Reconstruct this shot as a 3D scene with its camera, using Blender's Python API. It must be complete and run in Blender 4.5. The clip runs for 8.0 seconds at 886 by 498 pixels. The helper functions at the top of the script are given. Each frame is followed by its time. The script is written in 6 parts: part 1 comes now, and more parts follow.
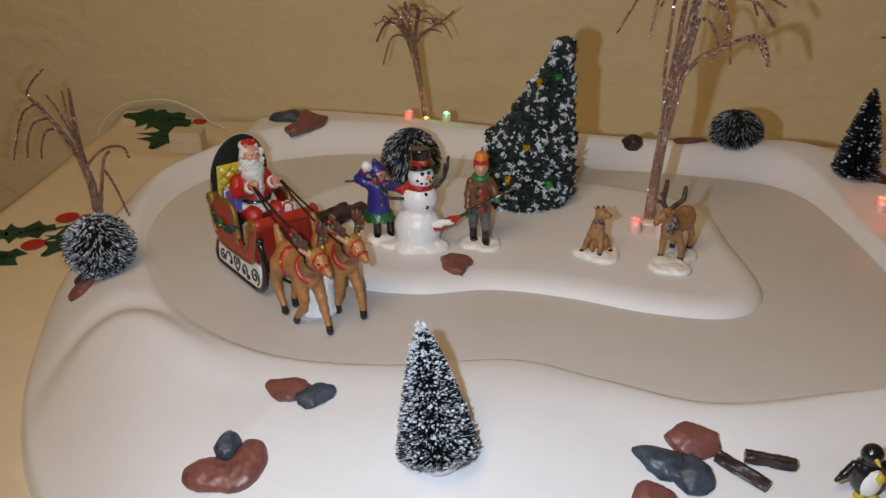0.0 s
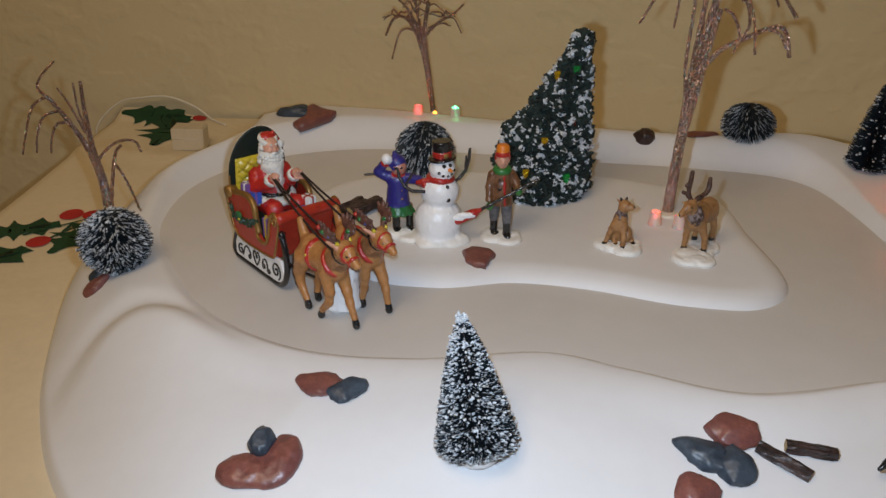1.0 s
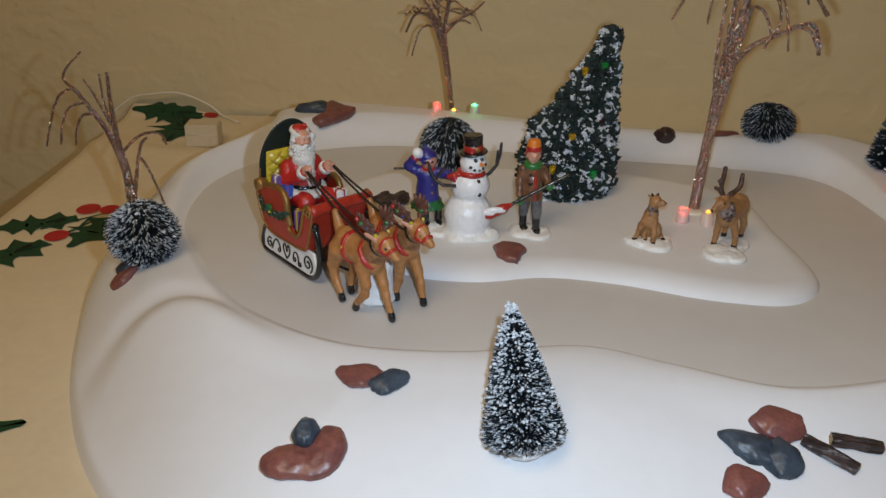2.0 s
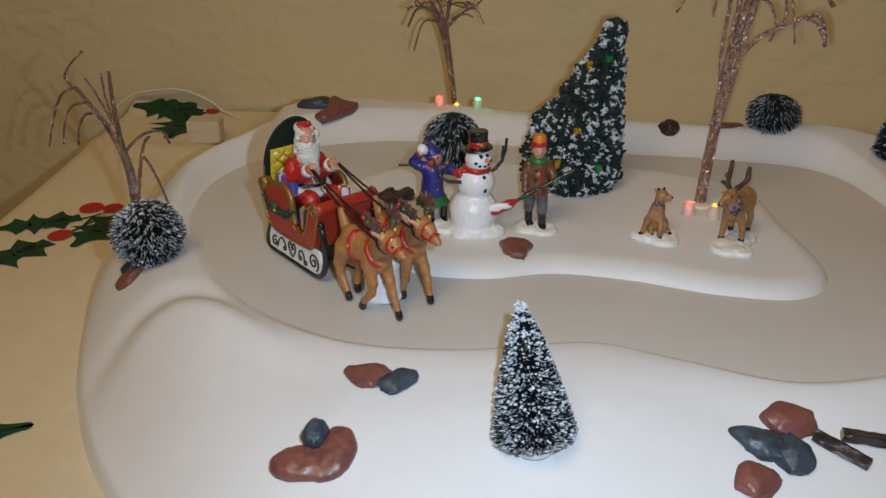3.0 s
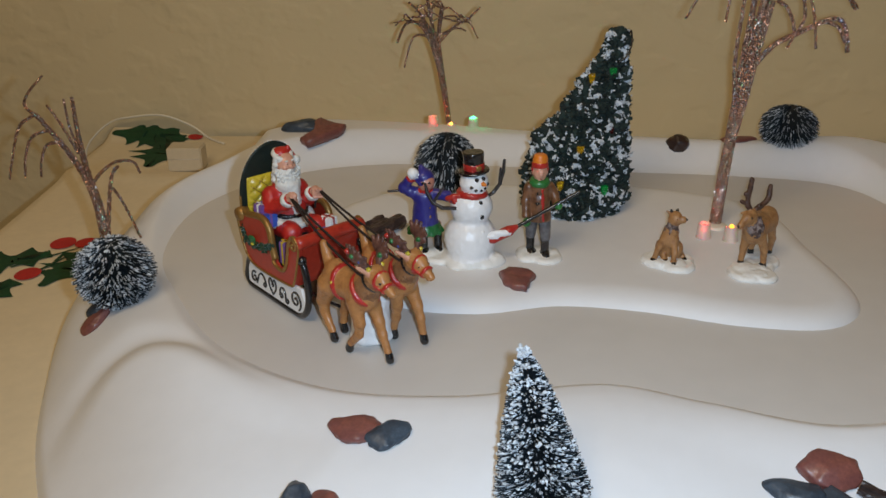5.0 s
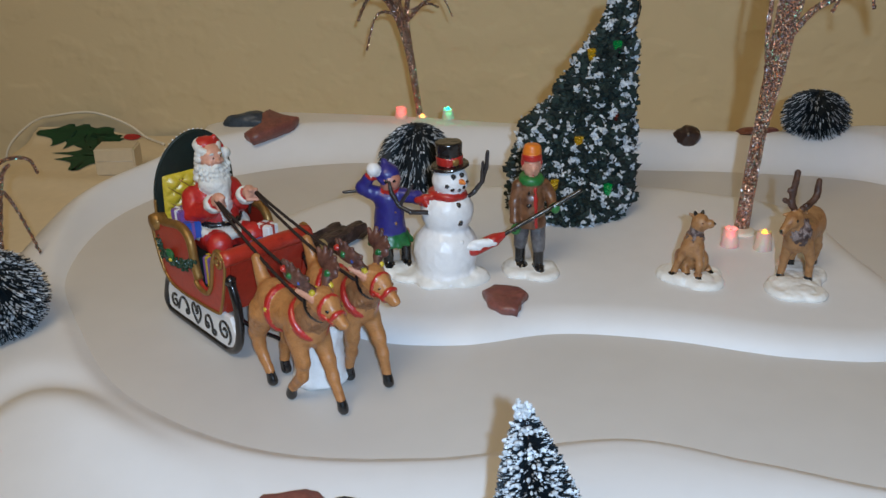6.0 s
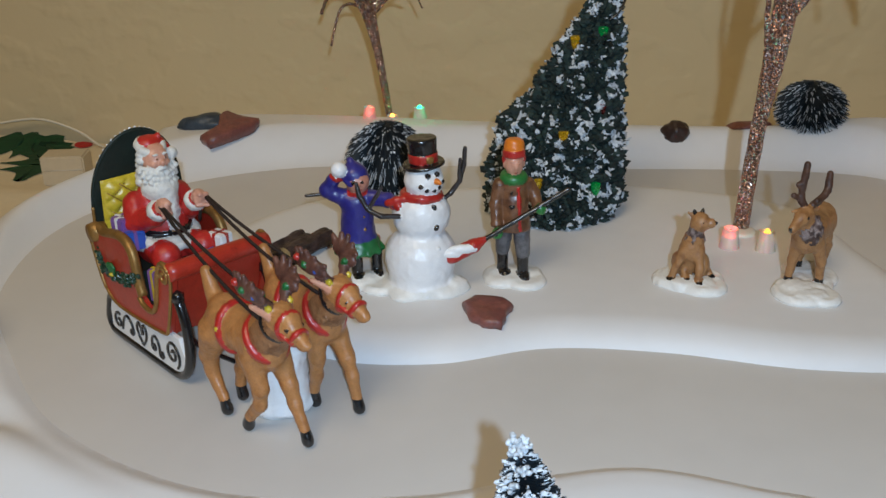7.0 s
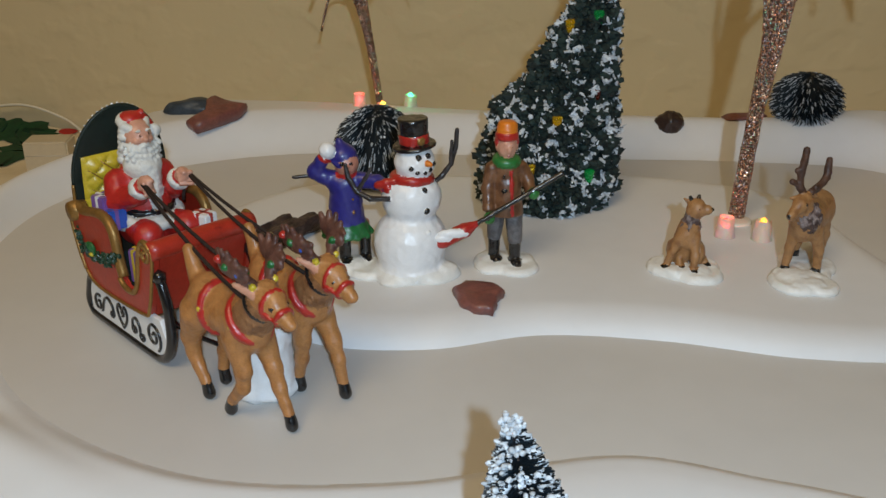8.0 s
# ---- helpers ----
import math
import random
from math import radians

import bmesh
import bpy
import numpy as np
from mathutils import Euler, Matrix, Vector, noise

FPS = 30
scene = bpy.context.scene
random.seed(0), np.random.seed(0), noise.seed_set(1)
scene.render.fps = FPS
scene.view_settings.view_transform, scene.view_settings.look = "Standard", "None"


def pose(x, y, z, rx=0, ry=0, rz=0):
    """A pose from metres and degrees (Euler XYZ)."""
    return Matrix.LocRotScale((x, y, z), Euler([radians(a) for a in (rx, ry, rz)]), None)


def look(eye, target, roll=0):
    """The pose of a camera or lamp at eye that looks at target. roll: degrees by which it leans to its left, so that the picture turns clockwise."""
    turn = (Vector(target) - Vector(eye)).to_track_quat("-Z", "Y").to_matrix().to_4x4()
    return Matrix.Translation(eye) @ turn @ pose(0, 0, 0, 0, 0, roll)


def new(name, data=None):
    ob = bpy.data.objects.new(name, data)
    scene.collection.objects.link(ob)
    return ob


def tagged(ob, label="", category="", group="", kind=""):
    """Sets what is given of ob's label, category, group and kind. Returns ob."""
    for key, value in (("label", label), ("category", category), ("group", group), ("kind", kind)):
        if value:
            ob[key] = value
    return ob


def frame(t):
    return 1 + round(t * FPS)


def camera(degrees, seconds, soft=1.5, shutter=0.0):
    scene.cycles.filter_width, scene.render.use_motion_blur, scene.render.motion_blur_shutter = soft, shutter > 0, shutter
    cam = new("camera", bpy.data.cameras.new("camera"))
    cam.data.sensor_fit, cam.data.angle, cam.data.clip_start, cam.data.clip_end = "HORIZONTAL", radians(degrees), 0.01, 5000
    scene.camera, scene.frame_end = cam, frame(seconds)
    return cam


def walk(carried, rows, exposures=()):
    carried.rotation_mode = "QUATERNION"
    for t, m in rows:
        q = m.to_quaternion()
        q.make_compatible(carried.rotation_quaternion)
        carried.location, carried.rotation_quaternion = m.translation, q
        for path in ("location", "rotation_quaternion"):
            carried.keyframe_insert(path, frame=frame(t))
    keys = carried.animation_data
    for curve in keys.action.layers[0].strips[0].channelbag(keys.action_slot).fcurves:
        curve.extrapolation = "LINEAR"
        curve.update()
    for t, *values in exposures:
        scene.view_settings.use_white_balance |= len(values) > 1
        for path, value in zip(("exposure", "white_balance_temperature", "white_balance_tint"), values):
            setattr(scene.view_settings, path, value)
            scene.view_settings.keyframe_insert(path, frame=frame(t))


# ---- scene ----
# camera and its way: metres of the walk, eye height over the table, tilt of the first view
cam = camera(48.9, 8.0, soft=1.5)
METRES, EYE, TILT = 0.36, 0.40, -26.0
ROWS = [
    (0.0, 0.0, 0.0, 0.0, -0.0, 0.0, 0.0),
    (0.5, -0.0328, 0.0103, -0.0094, -0.43, -0.1, 0.12),
    (1.0, -0.0961, 0.0256, -0.0189, -1.4, 0.14, 0.31),
    (1.5, -0.1692, 0.0356, -0.0335, -2.49, 0.42, 0.18),
    (2.0, -0.1944, 0.0377, -0.0438, -2.37, 0.52, -0.05),
    (3.5, -0.2101, 0.049, -0.0211, -2.28, -0.23, 0.93),
    (4.0, -0.2129, 0.0481, -0.015, -2.09, 0.03, 1.17),
    (4.5, -0.2011, 0.0954, -0.008, -1.94, 0.54, 1.53),
    (6.0, -0.1584, 0.5859, 0.0073, -3.62, 1.64, 2.51),
    (6.5, -0.1485, 0.6923, 0.0187, -4.49, 1.86, 3.16),
    (7.0, -0.1514, 0.7334, 0.0086, -5.18, 2.12, 3.66),
    (7.5, -0.1521, 0.7581, 0.0027, -5.64, 2.38, 3.49),
    (8.0, -0.1518, 0.7672, -0.0134, -5.87, 2.16, 3.06),
]
POSES = [(t, pose(0, 0, EYE, TILT, 0, 0) @ pose(METRES * x, METRES * y, METRES * z, 90 + pitch, roll, yaw))
         for t, x, y, z, yaw, pitch, roll in ROWS]
POSES += [(4.7, look((-0.069, 0.042, 0.377), (-0.001, 1.851, -0.474), -0.8)),
          (5.8, look((-0.061, 0.167, 0.319), (0.062, 1.983, -0.508), -0.5))]
POSES.sort(key=lambda row: row[0])
walk(cam, POSES, [(0.0, 0.0, 6950, 21), (1.5, -0.03, 6550, 17), (4.5, 0.02, 6530, 15), (6.0, 0.24, 5880, 13), (6.5, 0.31, 5850, 13), (7.0, 0.24, 5980, 12), (8.0, 0.12, 6400, 11)])

# light: a warm room lamp to the left behind the viewer, and the cool light held beside the lens
world = bpy.data.worlds.new("world")
scene.world = world
world.use_nodes = True
world.node_tree.nodes["Background"].inputs[0].default_value = (1.0, 0.78, 0.52, 1)
world.node_tree.nodes["Background"].inputs[1].default_value = 0.02


def lamp(name, kind, place, target, energy, colour, size):
    data = bpy.data.lights.new(name, kind)
    data.energy, data.color = energy, colour
    if kind == "AREA":
        data.size = size
    else:
        data.shadow_soft_size = size
    ob = new(name, data)
    ob.matrix_world = look(place, target)
    return ob


lamp("room_lamp", "AREA", (-0.45, -0.20, 1.42), (0.05, 0.95, 0.05), 8.6, (1.0, 0.785, 0.475), 0.70)
beam = lamp("handheld_lamp", "SPOT", (-0.040, 0.116, 0.352), (0.075, 0.700, 0.050), 7.6, (0.615, 0.83, 1.03), 0.006)
beam.data.spot_size = radians(124)
beam.data.spot_blend = 1.0


# ---- materials ----
def nodes_of(name):
    m = bpy.data.materials.new(name)
    m.use_nodes = True
    return m, m.node_tree.nodes, m.node_tree.links, m.node_tree.nodes["Principled BSDF"]


def surf(name, base, rough=0.5, metal=0.0, vary=0.15, scale=120.0, bump=0.1, bscale=500.0, second=None, share=0.5, coat=0.0, sub=0.0, depth=0.0006, island=0.0):
    """A painted or natural surface: base colour varied at two scales, a second colour in patches, fine relief."""
    m, N, L, b = nodes_of(name)
    co = N.new("ShaderNodeTexCoord")
    n1, n2, n3 = (N.new("ShaderNodeTexNoise") for _ in range(3))
    for n, s, d in ((n1, scale, 4), (n2, scale * 5.3, 3), (n3, bscale, 4)):
        n.inputs["Scale"].default_value, n.inputs["Detail"].default_value = s, d
        L.new(co.outputs["Object"], n.inputs["Vector"])
    add = N.new("ShaderNodeMath")
    add.operation = "ADD"
    L.new(n1.outputs[0], add.inputs[0]), L.new(n2.outputs[0], add.inputs[1])
    lift = N.new("ShaderNodeMapRange")
    lift.inputs[1].default_value, lift.inputs[2].default_value = 0.6, 1.4
    lift.inputs[3].default_value, lift.inputs[4].default_value = 1 - vary, 1 + vary
    L.new(add.outputs[0], lift.inputs[0])
    colour = N.new("ShaderNodeMix")
    colour.data_type = "RGBA"
    colour.inputs[6].default_value = (*base, 1)
    colour.inputs[7].default_value = (*(second or base), 1)
    ramp = N.new("ShaderNodeMapRange")
    ramp.inputs[1].default_value, ramp.inputs[2].default_value = 1 - share - 0.06, 1 - share + 0.06
    n4 = N.new("ShaderNodeTexNoise")
    n4.inputs["Scale"].default_value, n4.inputs["Detail"].default_value = scale * 0.8, 6
    L.new(co.outputs["Object"], n4.inputs["Vector"])
    L.new(n4.outputs[0], ramp.inputs[0]), L.new(ramp.outputs[0], colour.inputs[0])
    mul = N.new("ShaderNodeVectorMath")
    mul.operation = "SCALE"
    L.new(colour.outputs[2], mul.inputs[0]), L.new(lift.outputs[0], mul.inputs["Scale"])
    last = mul.outputs[0]
    if island:
        geo = N.new("ShaderNodeNewGeometry")
        r = N.new("ShaderNodeMapRange")
        r.inputs[3].default_value, r.inputs[4].default_value = 1 - island, 1 + island
        L.new(geo.outputs["Random Per Island"], r.inputs[0])
        mul2 = N.new("ShaderNodeVectorMath")
        mul2.operation = "SCALE"
        L.new(last, mul2.inputs[0]), L.new(r.outputs[0], mul2.inputs["Scale"])
        last = mul2.outputs[0]
    L.new(last, b.inputs["Base Color"])
    b.inputs["Roughness"].default_value, b.inputs["Metallic"].default_value = rough, metal
    b.inputs["Coat Weight"].default_value, b.inputs["Coat Roughness"].default_value = coat, 0.25
    if sub:
        b.inputs["Subsurface Weight"].default_value = sub
        b.inputs["Subsurface Radius"].default_value = (1, 0.9, 0.8)
        b.inputs["Subsurface Scale"].default_value = 0.003
    if bump:
        bp = N.new("ShaderNodeBump")
        bp.inputs["Strength"].default_value, bp.inputs["Distance"].default_value = bump, depth
        L.new(n3.outputs[0], bp.inputs["Height"]), L.new(bp.outputs[0], b.inputs["Normal"])
    return m


def stucco(name):
    """Beige wall paint over flattened plaster splashes."""
    m, N, L, b = nodes_of(name)
    co = N.new("ShaderNodeTexCoord")
    big, small, tone = (N.new("ShaderNodeTexNoise") for _ in range(3))
    for n, s, d in ((big, 26, 2.6), (small, 120, 2), (tone, 3, 3)):
        n.inputs["Scale"].default_value, n.inputs["Detail"].default_value = s, d
        L.new(co.outputs["Object"], n.inputs["Vector"])
    wide = N.new("ShaderNodeMapping")
    wide.inputs["Scale"].default_value = (0.84, 1.0, 1.06)
    L.new(co.outputs["Object"], wide.inputs[0])
    for n in (big, small):
        L.new(wide.outputs[0], n.inputs["Vector"])
    flat = N.new("ShaderNodeMapRange")
    flat.interpolation_type = "SMOOTHSTEP"
    flat.inputs[1].default_value, flat.inputs[2].default_value = 0.43, 0.61
    L.new(big.outputs[0], flat.inputs[0])
    mix = N.new("ShaderNodeMath")
    mix.operation = "MULTIPLY_ADD"
    L.new(small.outputs[0], mix.inputs[0])
    mix.inputs[1].default_value = 0.22
    L.new(flat.outputs[0], mix.inputs[2])
    bp = N.new("ShaderNodeBump")
    bp.inputs["Strength"].default_value, bp.inputs["Distance"].default_value = 0.42, 0.0022
    L.new(mix.outputs[0], bp.inputs["Height"]), L.new(bp.outputs[0], b.inputs["Normal"])
    ramp = N.new("ShaderNodeMix")
    ramp.data_type = "RGBA"
    ramp.inputs[6].default_value, ramp.inputs[7].default_value = (0.61, 0.50, 0.295, 1), (0.70, 0.585, 0.36, 1)
    L.new(tone.outputs[0], ramp.inputs[0]), L.new(ramp.outputs[2], b.inputs["Base Color"])
    b.inputs["Roughness"].default_value = 0.75
    return m


def glitter(name, tones):
    """Glitter wound on wire: every flake has its own colour and gloss."""
    m, N, L, b = nodes_of(name)
    geo = N.new("ShaderNodeNewGeometry")
    ramp = N.new("ShaderNodeValToRGB")
    ramp.color_ramp.interpolation = "CONSTANT"
    ramp.color_ramp.elements[0].color = (*tones[0], 1)
    ramp.color_ramp.elements[1].position, ramp.color_ramp.elements[1].color = 1 / len(tones), (*tones[1], 1)
    for i, c in enumerate(tones[2:], 2):
        ramp.color_ramp.elements.new(i / len(tones)).color = (*c, 1)
    L.new(geo.outputs["Random Per Island"], ramp.inputs[0])
    L.new(ramp.outputs[0], b.inputs["Base Color"])
    b.inputs["Metallic"].default_value, b.inputs["Roughness"].default_value = 0.80, 0.24
    return m


def clear(name, colour, glow=0.0, rough=0.1, shine=None):
    """Tinted see-through plastic, lit from inside where glow is set."""
    m, N, L, b = nodes_of(name)
    b.inputs["Base Color"].default_value = (*colour, 1)
    b.inputs["Roughness"].default_value = rough
    b.inputs["Transmission Weight"].default_value = 0.85
    if glow:
        b.inputs["Emission Color"].default_value = (*(shine or colour), 1)
        b.inputs["Emission Strength"].default_value = glow
    return m


SNOW = surf("snow_paint", (0.745, 0.745, 0.75), 0.55, vary=0.025, scale=14, bump=0.08, bscale=260, depth=0.0005)
ICE = surf("pond_paint", (0.610, 0.590, 0.563), 0.42, vary=0.03, scale=9, bump=0.04, bscale=120)
WALL = stucco("wall_stucco")
CLOTH = surf("tablecloth_cotton", (0.71, 0.60, 0.41), 0.85, vary=0.05, scale=25, bump=0.25, bscale=900, depth=0.0004)
PRINT_GREEN = surf("printed_green", (0.004, 0.050, 0.014), 0.8, vary=0.5, scale=90, bump=0.1)
PRINT_RED = surf("printed_red", (0.45, 0.02, 0.015), 0.8, vary=0.3, scale=120, bump=0.1)
PAPER = surf("room_paint", (0.62, 0.56, 0.46), 0.8, vary=0.04, scale=3, bump=0.1, bscale=60)
ROCK_RED = surf("red_brown_stone", (0.225, 0.078, 0.060), 0.42, vary=0.28, scale=110, bump=0.3, bscale=260, second=(0.165, 0.058, 0.050), coat=0.15, depth=0.0012)
ROCK_BLUE = surf("slate_blue_stone", (0.030, 0.045, 0.065), 0.48, vary=0.35, scale=130, bump=0.5, bscale=280, second=(0.042, 0.060, 0.082), coat=0.08, depth=0.0012)
ROCK_DARK = surf("dark_brown_stone", (0.035, 0.018, 0.014), 0.4, vary=0.4, scale=130, bump=0.5, bscale=280, coat=0.2, depth=0.001)
BARK = surf("painted_bark", (0.058, 0.036, 0.033), 0.45, vary=0.5, scale=160, bump=0.6, bscale=420, second=(0.026, 0.016, 0.015), depth=0.001)
BARK_CUT = surf("cut_wood", (0.36, 0.25, 0.11), 0.6, vary=0.3, scale=300)
NEEDLE = surf("bristle_dark_green", (0.007, 0.014, 0.020), 0.6, vary=0.3, scale=100, bump=0, island=0.5)
FROST = surf("flocked_frost", (0.58, 0.62, 0.66), 0.85, vary=0.12, scale=200, bump=0.3, bscale=900, island=0.25)
FOLIAGE = surf("flocked_foliage", (0.012, 0.026, 0.023), 0.75, vary=0.4, scale=200, bump=0.4, bscale=900, island=0.6)
WIRE = surf("brown_wire", (0.09, 0.047, 0.030), 0.45, vary=0.4, scale=200, bump=0.3)
BLACK = surf("black_gloss_paint", (0.008, 0.008, 0.009), 0.22, vary=0.2, scale=150, bump=0.1, coat=0.4)
CREAM_PLASTIC = surf("cream_plastic", (0.60, 0.51, 0.36), 0.45, vary=0.05, scale=50, bump=0.05)
WHITE_PLASTIC = surf("white_plastic", (0.74, 0.69, 0.57), 0.4, vary=0.04, scale=50, bump=0.05)
GLITTER = glitter("glitter_flakes", [(0.85, 0.43, 0.24), (0.52, 0.25, 0.14), (0.88, 0.82, 0.80), (0.20, 0.10, 0.06), (0.90, 0.52, 0.32), (0.70, 0.38, 0.24), (0.30, 0.15, 0.09), (0.84, 0.62, 0.50), (0.85, 0.43, 0.24), (0.52, 0.25, 0.14), (0.35, 0.80, 0.58), (0.20, 0.10, 0.06), (0.90, 0.52, 0.32), (0.55, 0.60, 0.80), (0.90, 0.90, 0.92), (0.42, 0.22, 0.14)])


# ---- building helpers ----
def mesh_object(name, verts, faces, mats, parent=None, label="", index=None, smooth=True, rows=None):
    data = bpy.data.meshes.new(name)
    data.from_pydata([tuple(map(float, v)) for v in verts], [], [tuple(map(int, f)) for f in faces])
    for m in (mats if isinstance(mats, (list, tuple)) else [mats]):
        data.materials.append(m)
    if index is not None:
        data.polygons.foreach_set("material_index", np.asarray(index, dtype=np.int32))
    if smooth:
        data.polygons.foreach_set("use_smooth", np.ones(len(data.polygons), dtype=bool))
    data.update()
    ob = new(name, data)
    if parent is not None:
        ob.parent = parent
    if label:
        tagged(ob, label)
    return ob


def part(name, bm, material, parent, label="", smooth=True):
    """Links a bmesh as one mesh object under a thing or a part."""
    bmesh.ops.recalc_face_normals(bm, faces=bm.faces)
    data = bpy.data.meshes.new(name)
    bm.to_mesh(data)
    bm.free()
    data.materials.append(material)
    if smooth:
        data.polygons.foreach_set("use_smooth", np.ones(len(data.polygons), dtype=bool))
    ob = new(name, data)
    if parent is not None:
        ob.parent = parent
    if label:
        tagged(ob, label)
    return ob


def thing(name, m, label, category, group="", kind=""):
    ob = new(name)
    ob.empty_display_size = 0.01
    ob.matrix_world = m
    return tagged(ob, label, category, group, kind)


def closed_spline(points, n=12):
    """Catmull-Rom curve through a ring of points."""
    P = np.array(points, dtype=float)
    out = []
    for i in range(len(P)):
        a, b, c, d = P[i - 1], P[i], P[(i + 1) % len(P)], P[(i + 2) % len(P)]
        for t in np.arange(n) / n:
            out.append(0.5 * (2 * b + (c - a) * t + (2 * a - 5 * b + 4 * c - d) * t * t + (3 * b - a - 3 * c + d) * t ** 3))
    return np.array(out)


def open_spline(points, n=8):
    P = np.array(points, dtype=float)
    P = np.vstack([2 * P[0] - P[1], P, 2 * P[-1] - P[-2]])
    out = []
    for i in range(1, len(P) - 2):
        a, b, c, d = P[i - 1], P[i], P[i + 1], P[i + 2]
        for t in np.arange(n) / n:
            out.append(0.5 * (2 * b + (c - a) * t + (2 * a - 5 * b + 4 * c - d) * t * t + (3 * b - a - 3 * c + d) * t ** 3))
    out.append(P[-2])
    return np.array(out)


def signed(points, ring):
    """Distance to a closed ring, negative inside."""
    best = np.full(len(points), 1e9)
    inside = np.zeros(len(points), dtype=bool)
    for a, b in zip(ring, np.roll(ring, -1, axis=0)):
        e, w = b - a, points - a
        t = np.clip((w @ e) / max(e @ e, 1e-12), 0, 1)
        best = np.minimum(best, np.linalg.norm(w - t[:, None] * e, axis=1))
        c = (a[1] <= points[:, 1]) != (b[1] <= points[:, 1])
        with np.errstate(divide="ignore", invalid="ignore"):
            x = a[0] + (points[:, 1] - a[1]) / (b[1] - a[1]) * e[0]
        inside ^= c & (points[:, 0] < x)
    return np.where(inside, -best, best)


def smooth01(x):
    x = np.clip(x, 0, 1)
    return x * x * (3 - 2 * x)


def tube_mesh(path, radii, sides=8):
    """Vertices and faces of a tube along a path, with closed ends."""
    P = np.array(path, dtype=float)
    r = np.broadcast_to(np.array(radii, dtype=float), (len(P),))
    T = np.gradient(P, axis=0)
    T /= np.linalg.norm(T, axis=1)[:, None] + 1e-12
    ref = np.array([0.31, 0.17, 0.93]) if abs(T[0] @ np.array([0.31, 0.17, 0.93])) < 0.95 else np.array([1.0, 0, 0])
    V, F = [], []
    for p, t, q in zip(P, T, r):
        n = np.cross(t, ref)
        n /= np.linalg.norm(n) + 1e-12
        b = np.cross(t, n)
        ref = np.cross(n, t) * 1.0
        for k in range(sides):
            a = 2 * math.pi * k / sides
            V.append(p + q * (math.cos(a) * n + math.sin(a) * b))
    for i in range(len(P) - 1):
        for k in range(sides):
            F.append((i * sides + k, i * sides + (k + 1) % sides, (i + 1) * sides + (k + 1) % sides, (i + 1) * sides + k))
    F.append(tuple(range(sides - 1, -1, -1)))
    F.append(tuple(range((len(P) - 1) * sides, len(P) * sides)))
    return V, F


def join(meshes):
    V, F = [], []
    for v, f in meshes:
        o = len(V)
        V.extend(v)
        F.extend([tuple(i + o for i in q) for q in f])
    return V, F


def lathe(profile, sides=24):
    """Vertices and faces of a turned form from (radius, height) pairs."""
    V, F = [], []
    for r, z in profile:
        for k in range(sides):
            a = 2 * math.pi * k / sides
            V.append((r * math.cos(a), r * math.sin(a), z))
    for i in range(len(profile) - 1):
        for k in range(sides):
            F.append((i * sides + k, i * sides + (k + 1) % sides, (i + 1) * sides + (k + 1) % sides, (i + 1) * sides + k))
    F.append(tuple(range(sides - 1, -1, -1)))
    F.append(tuple(range((len(profile) - 1) * sides, len(profile) * sides)))
    return V, F


ICO = bmesh.new()
bmesh.ops.create_icosphere(ICO, subdivisions=1, radius=1)
ICO_V = np.array([v.co[:] for v in ICO.verts])
ICO_F = np.array([[v.index for v in f.verts] for f in ICO.faces])
ICO.free()
ICO = bmesh.new()
bmesh.ops.create_icosphere(ICO, subdivisions=2, radius=1)
ROUND_V = np.array([v.co[:] for v in ICO.verts])
ROUND_F = np.array([[v.index for v in f.verts] for f in ICO.faces])
ICO.free()


def crumbs(places, sizes, rng, stretch=None, rough=0.35, rounded=False):
    """Many small crumpled lumps as one mesh."""
    ball_v, ball_f = (ROUND_V, ROUND_F) if rounded else (ICO_V, ICO_F)
    n, k = len(places), len(ball_v)
    V = ball_v[None] * (1 + rough * (rng.random((n, k, 1)) - 0.5) * 2)
    V = V * np.asarray(sizes)[:, None, None] * (1 + 0.5 * (rng.random((n, 1, 3)) - 0.5))
    if stretch is not None:
        s = stretch / (np.linalg.norm(stretch, axis=1)[:, None] + 1e-9)
        V = V + (V @ s[:, :, None]) * s[:, None, :] * 0.9
    V = V + np.asarray(places)[:, None, :]
    F = (ball_f[None] + (np.arange(n) * k)[:, None, None]).reshape(-1, 3)
    return V.reshape(-1, 3), F


def needles(starts, ends, radius):
    """Many thin three-sided bristles as one mesh."""
    n = len(starts)
    d = ends - starts
    d /= np.linalg.norm(d, axis=1)[:, None] + 1e-9
    side = np.cross(d, np.array([0.3, 0.5, 0.81]))
    side /= np.linalg.norm(side, axis=1)[:, None] + 1e-9
    up = np.cross(d, side)
    V = np.zeros((n, 6, 3))
    for k in range(3):
        a = 2 * math.pi * k / 3
        o = (math.cos(a) * side + math.sin(a) * up) * radius
        V[:, k], V[:, 3 + k] = starts + o, ends + o * 0.6
    base = np.array([[0, 1, 4, 3], [1, 2, 5, 4], [2, 0, 3, 5]])
    F = (base[None] + (np.arange(n) * 6)[:, None, None]).reshape(-1, 4)
    return V.reshape(-1, 3), F


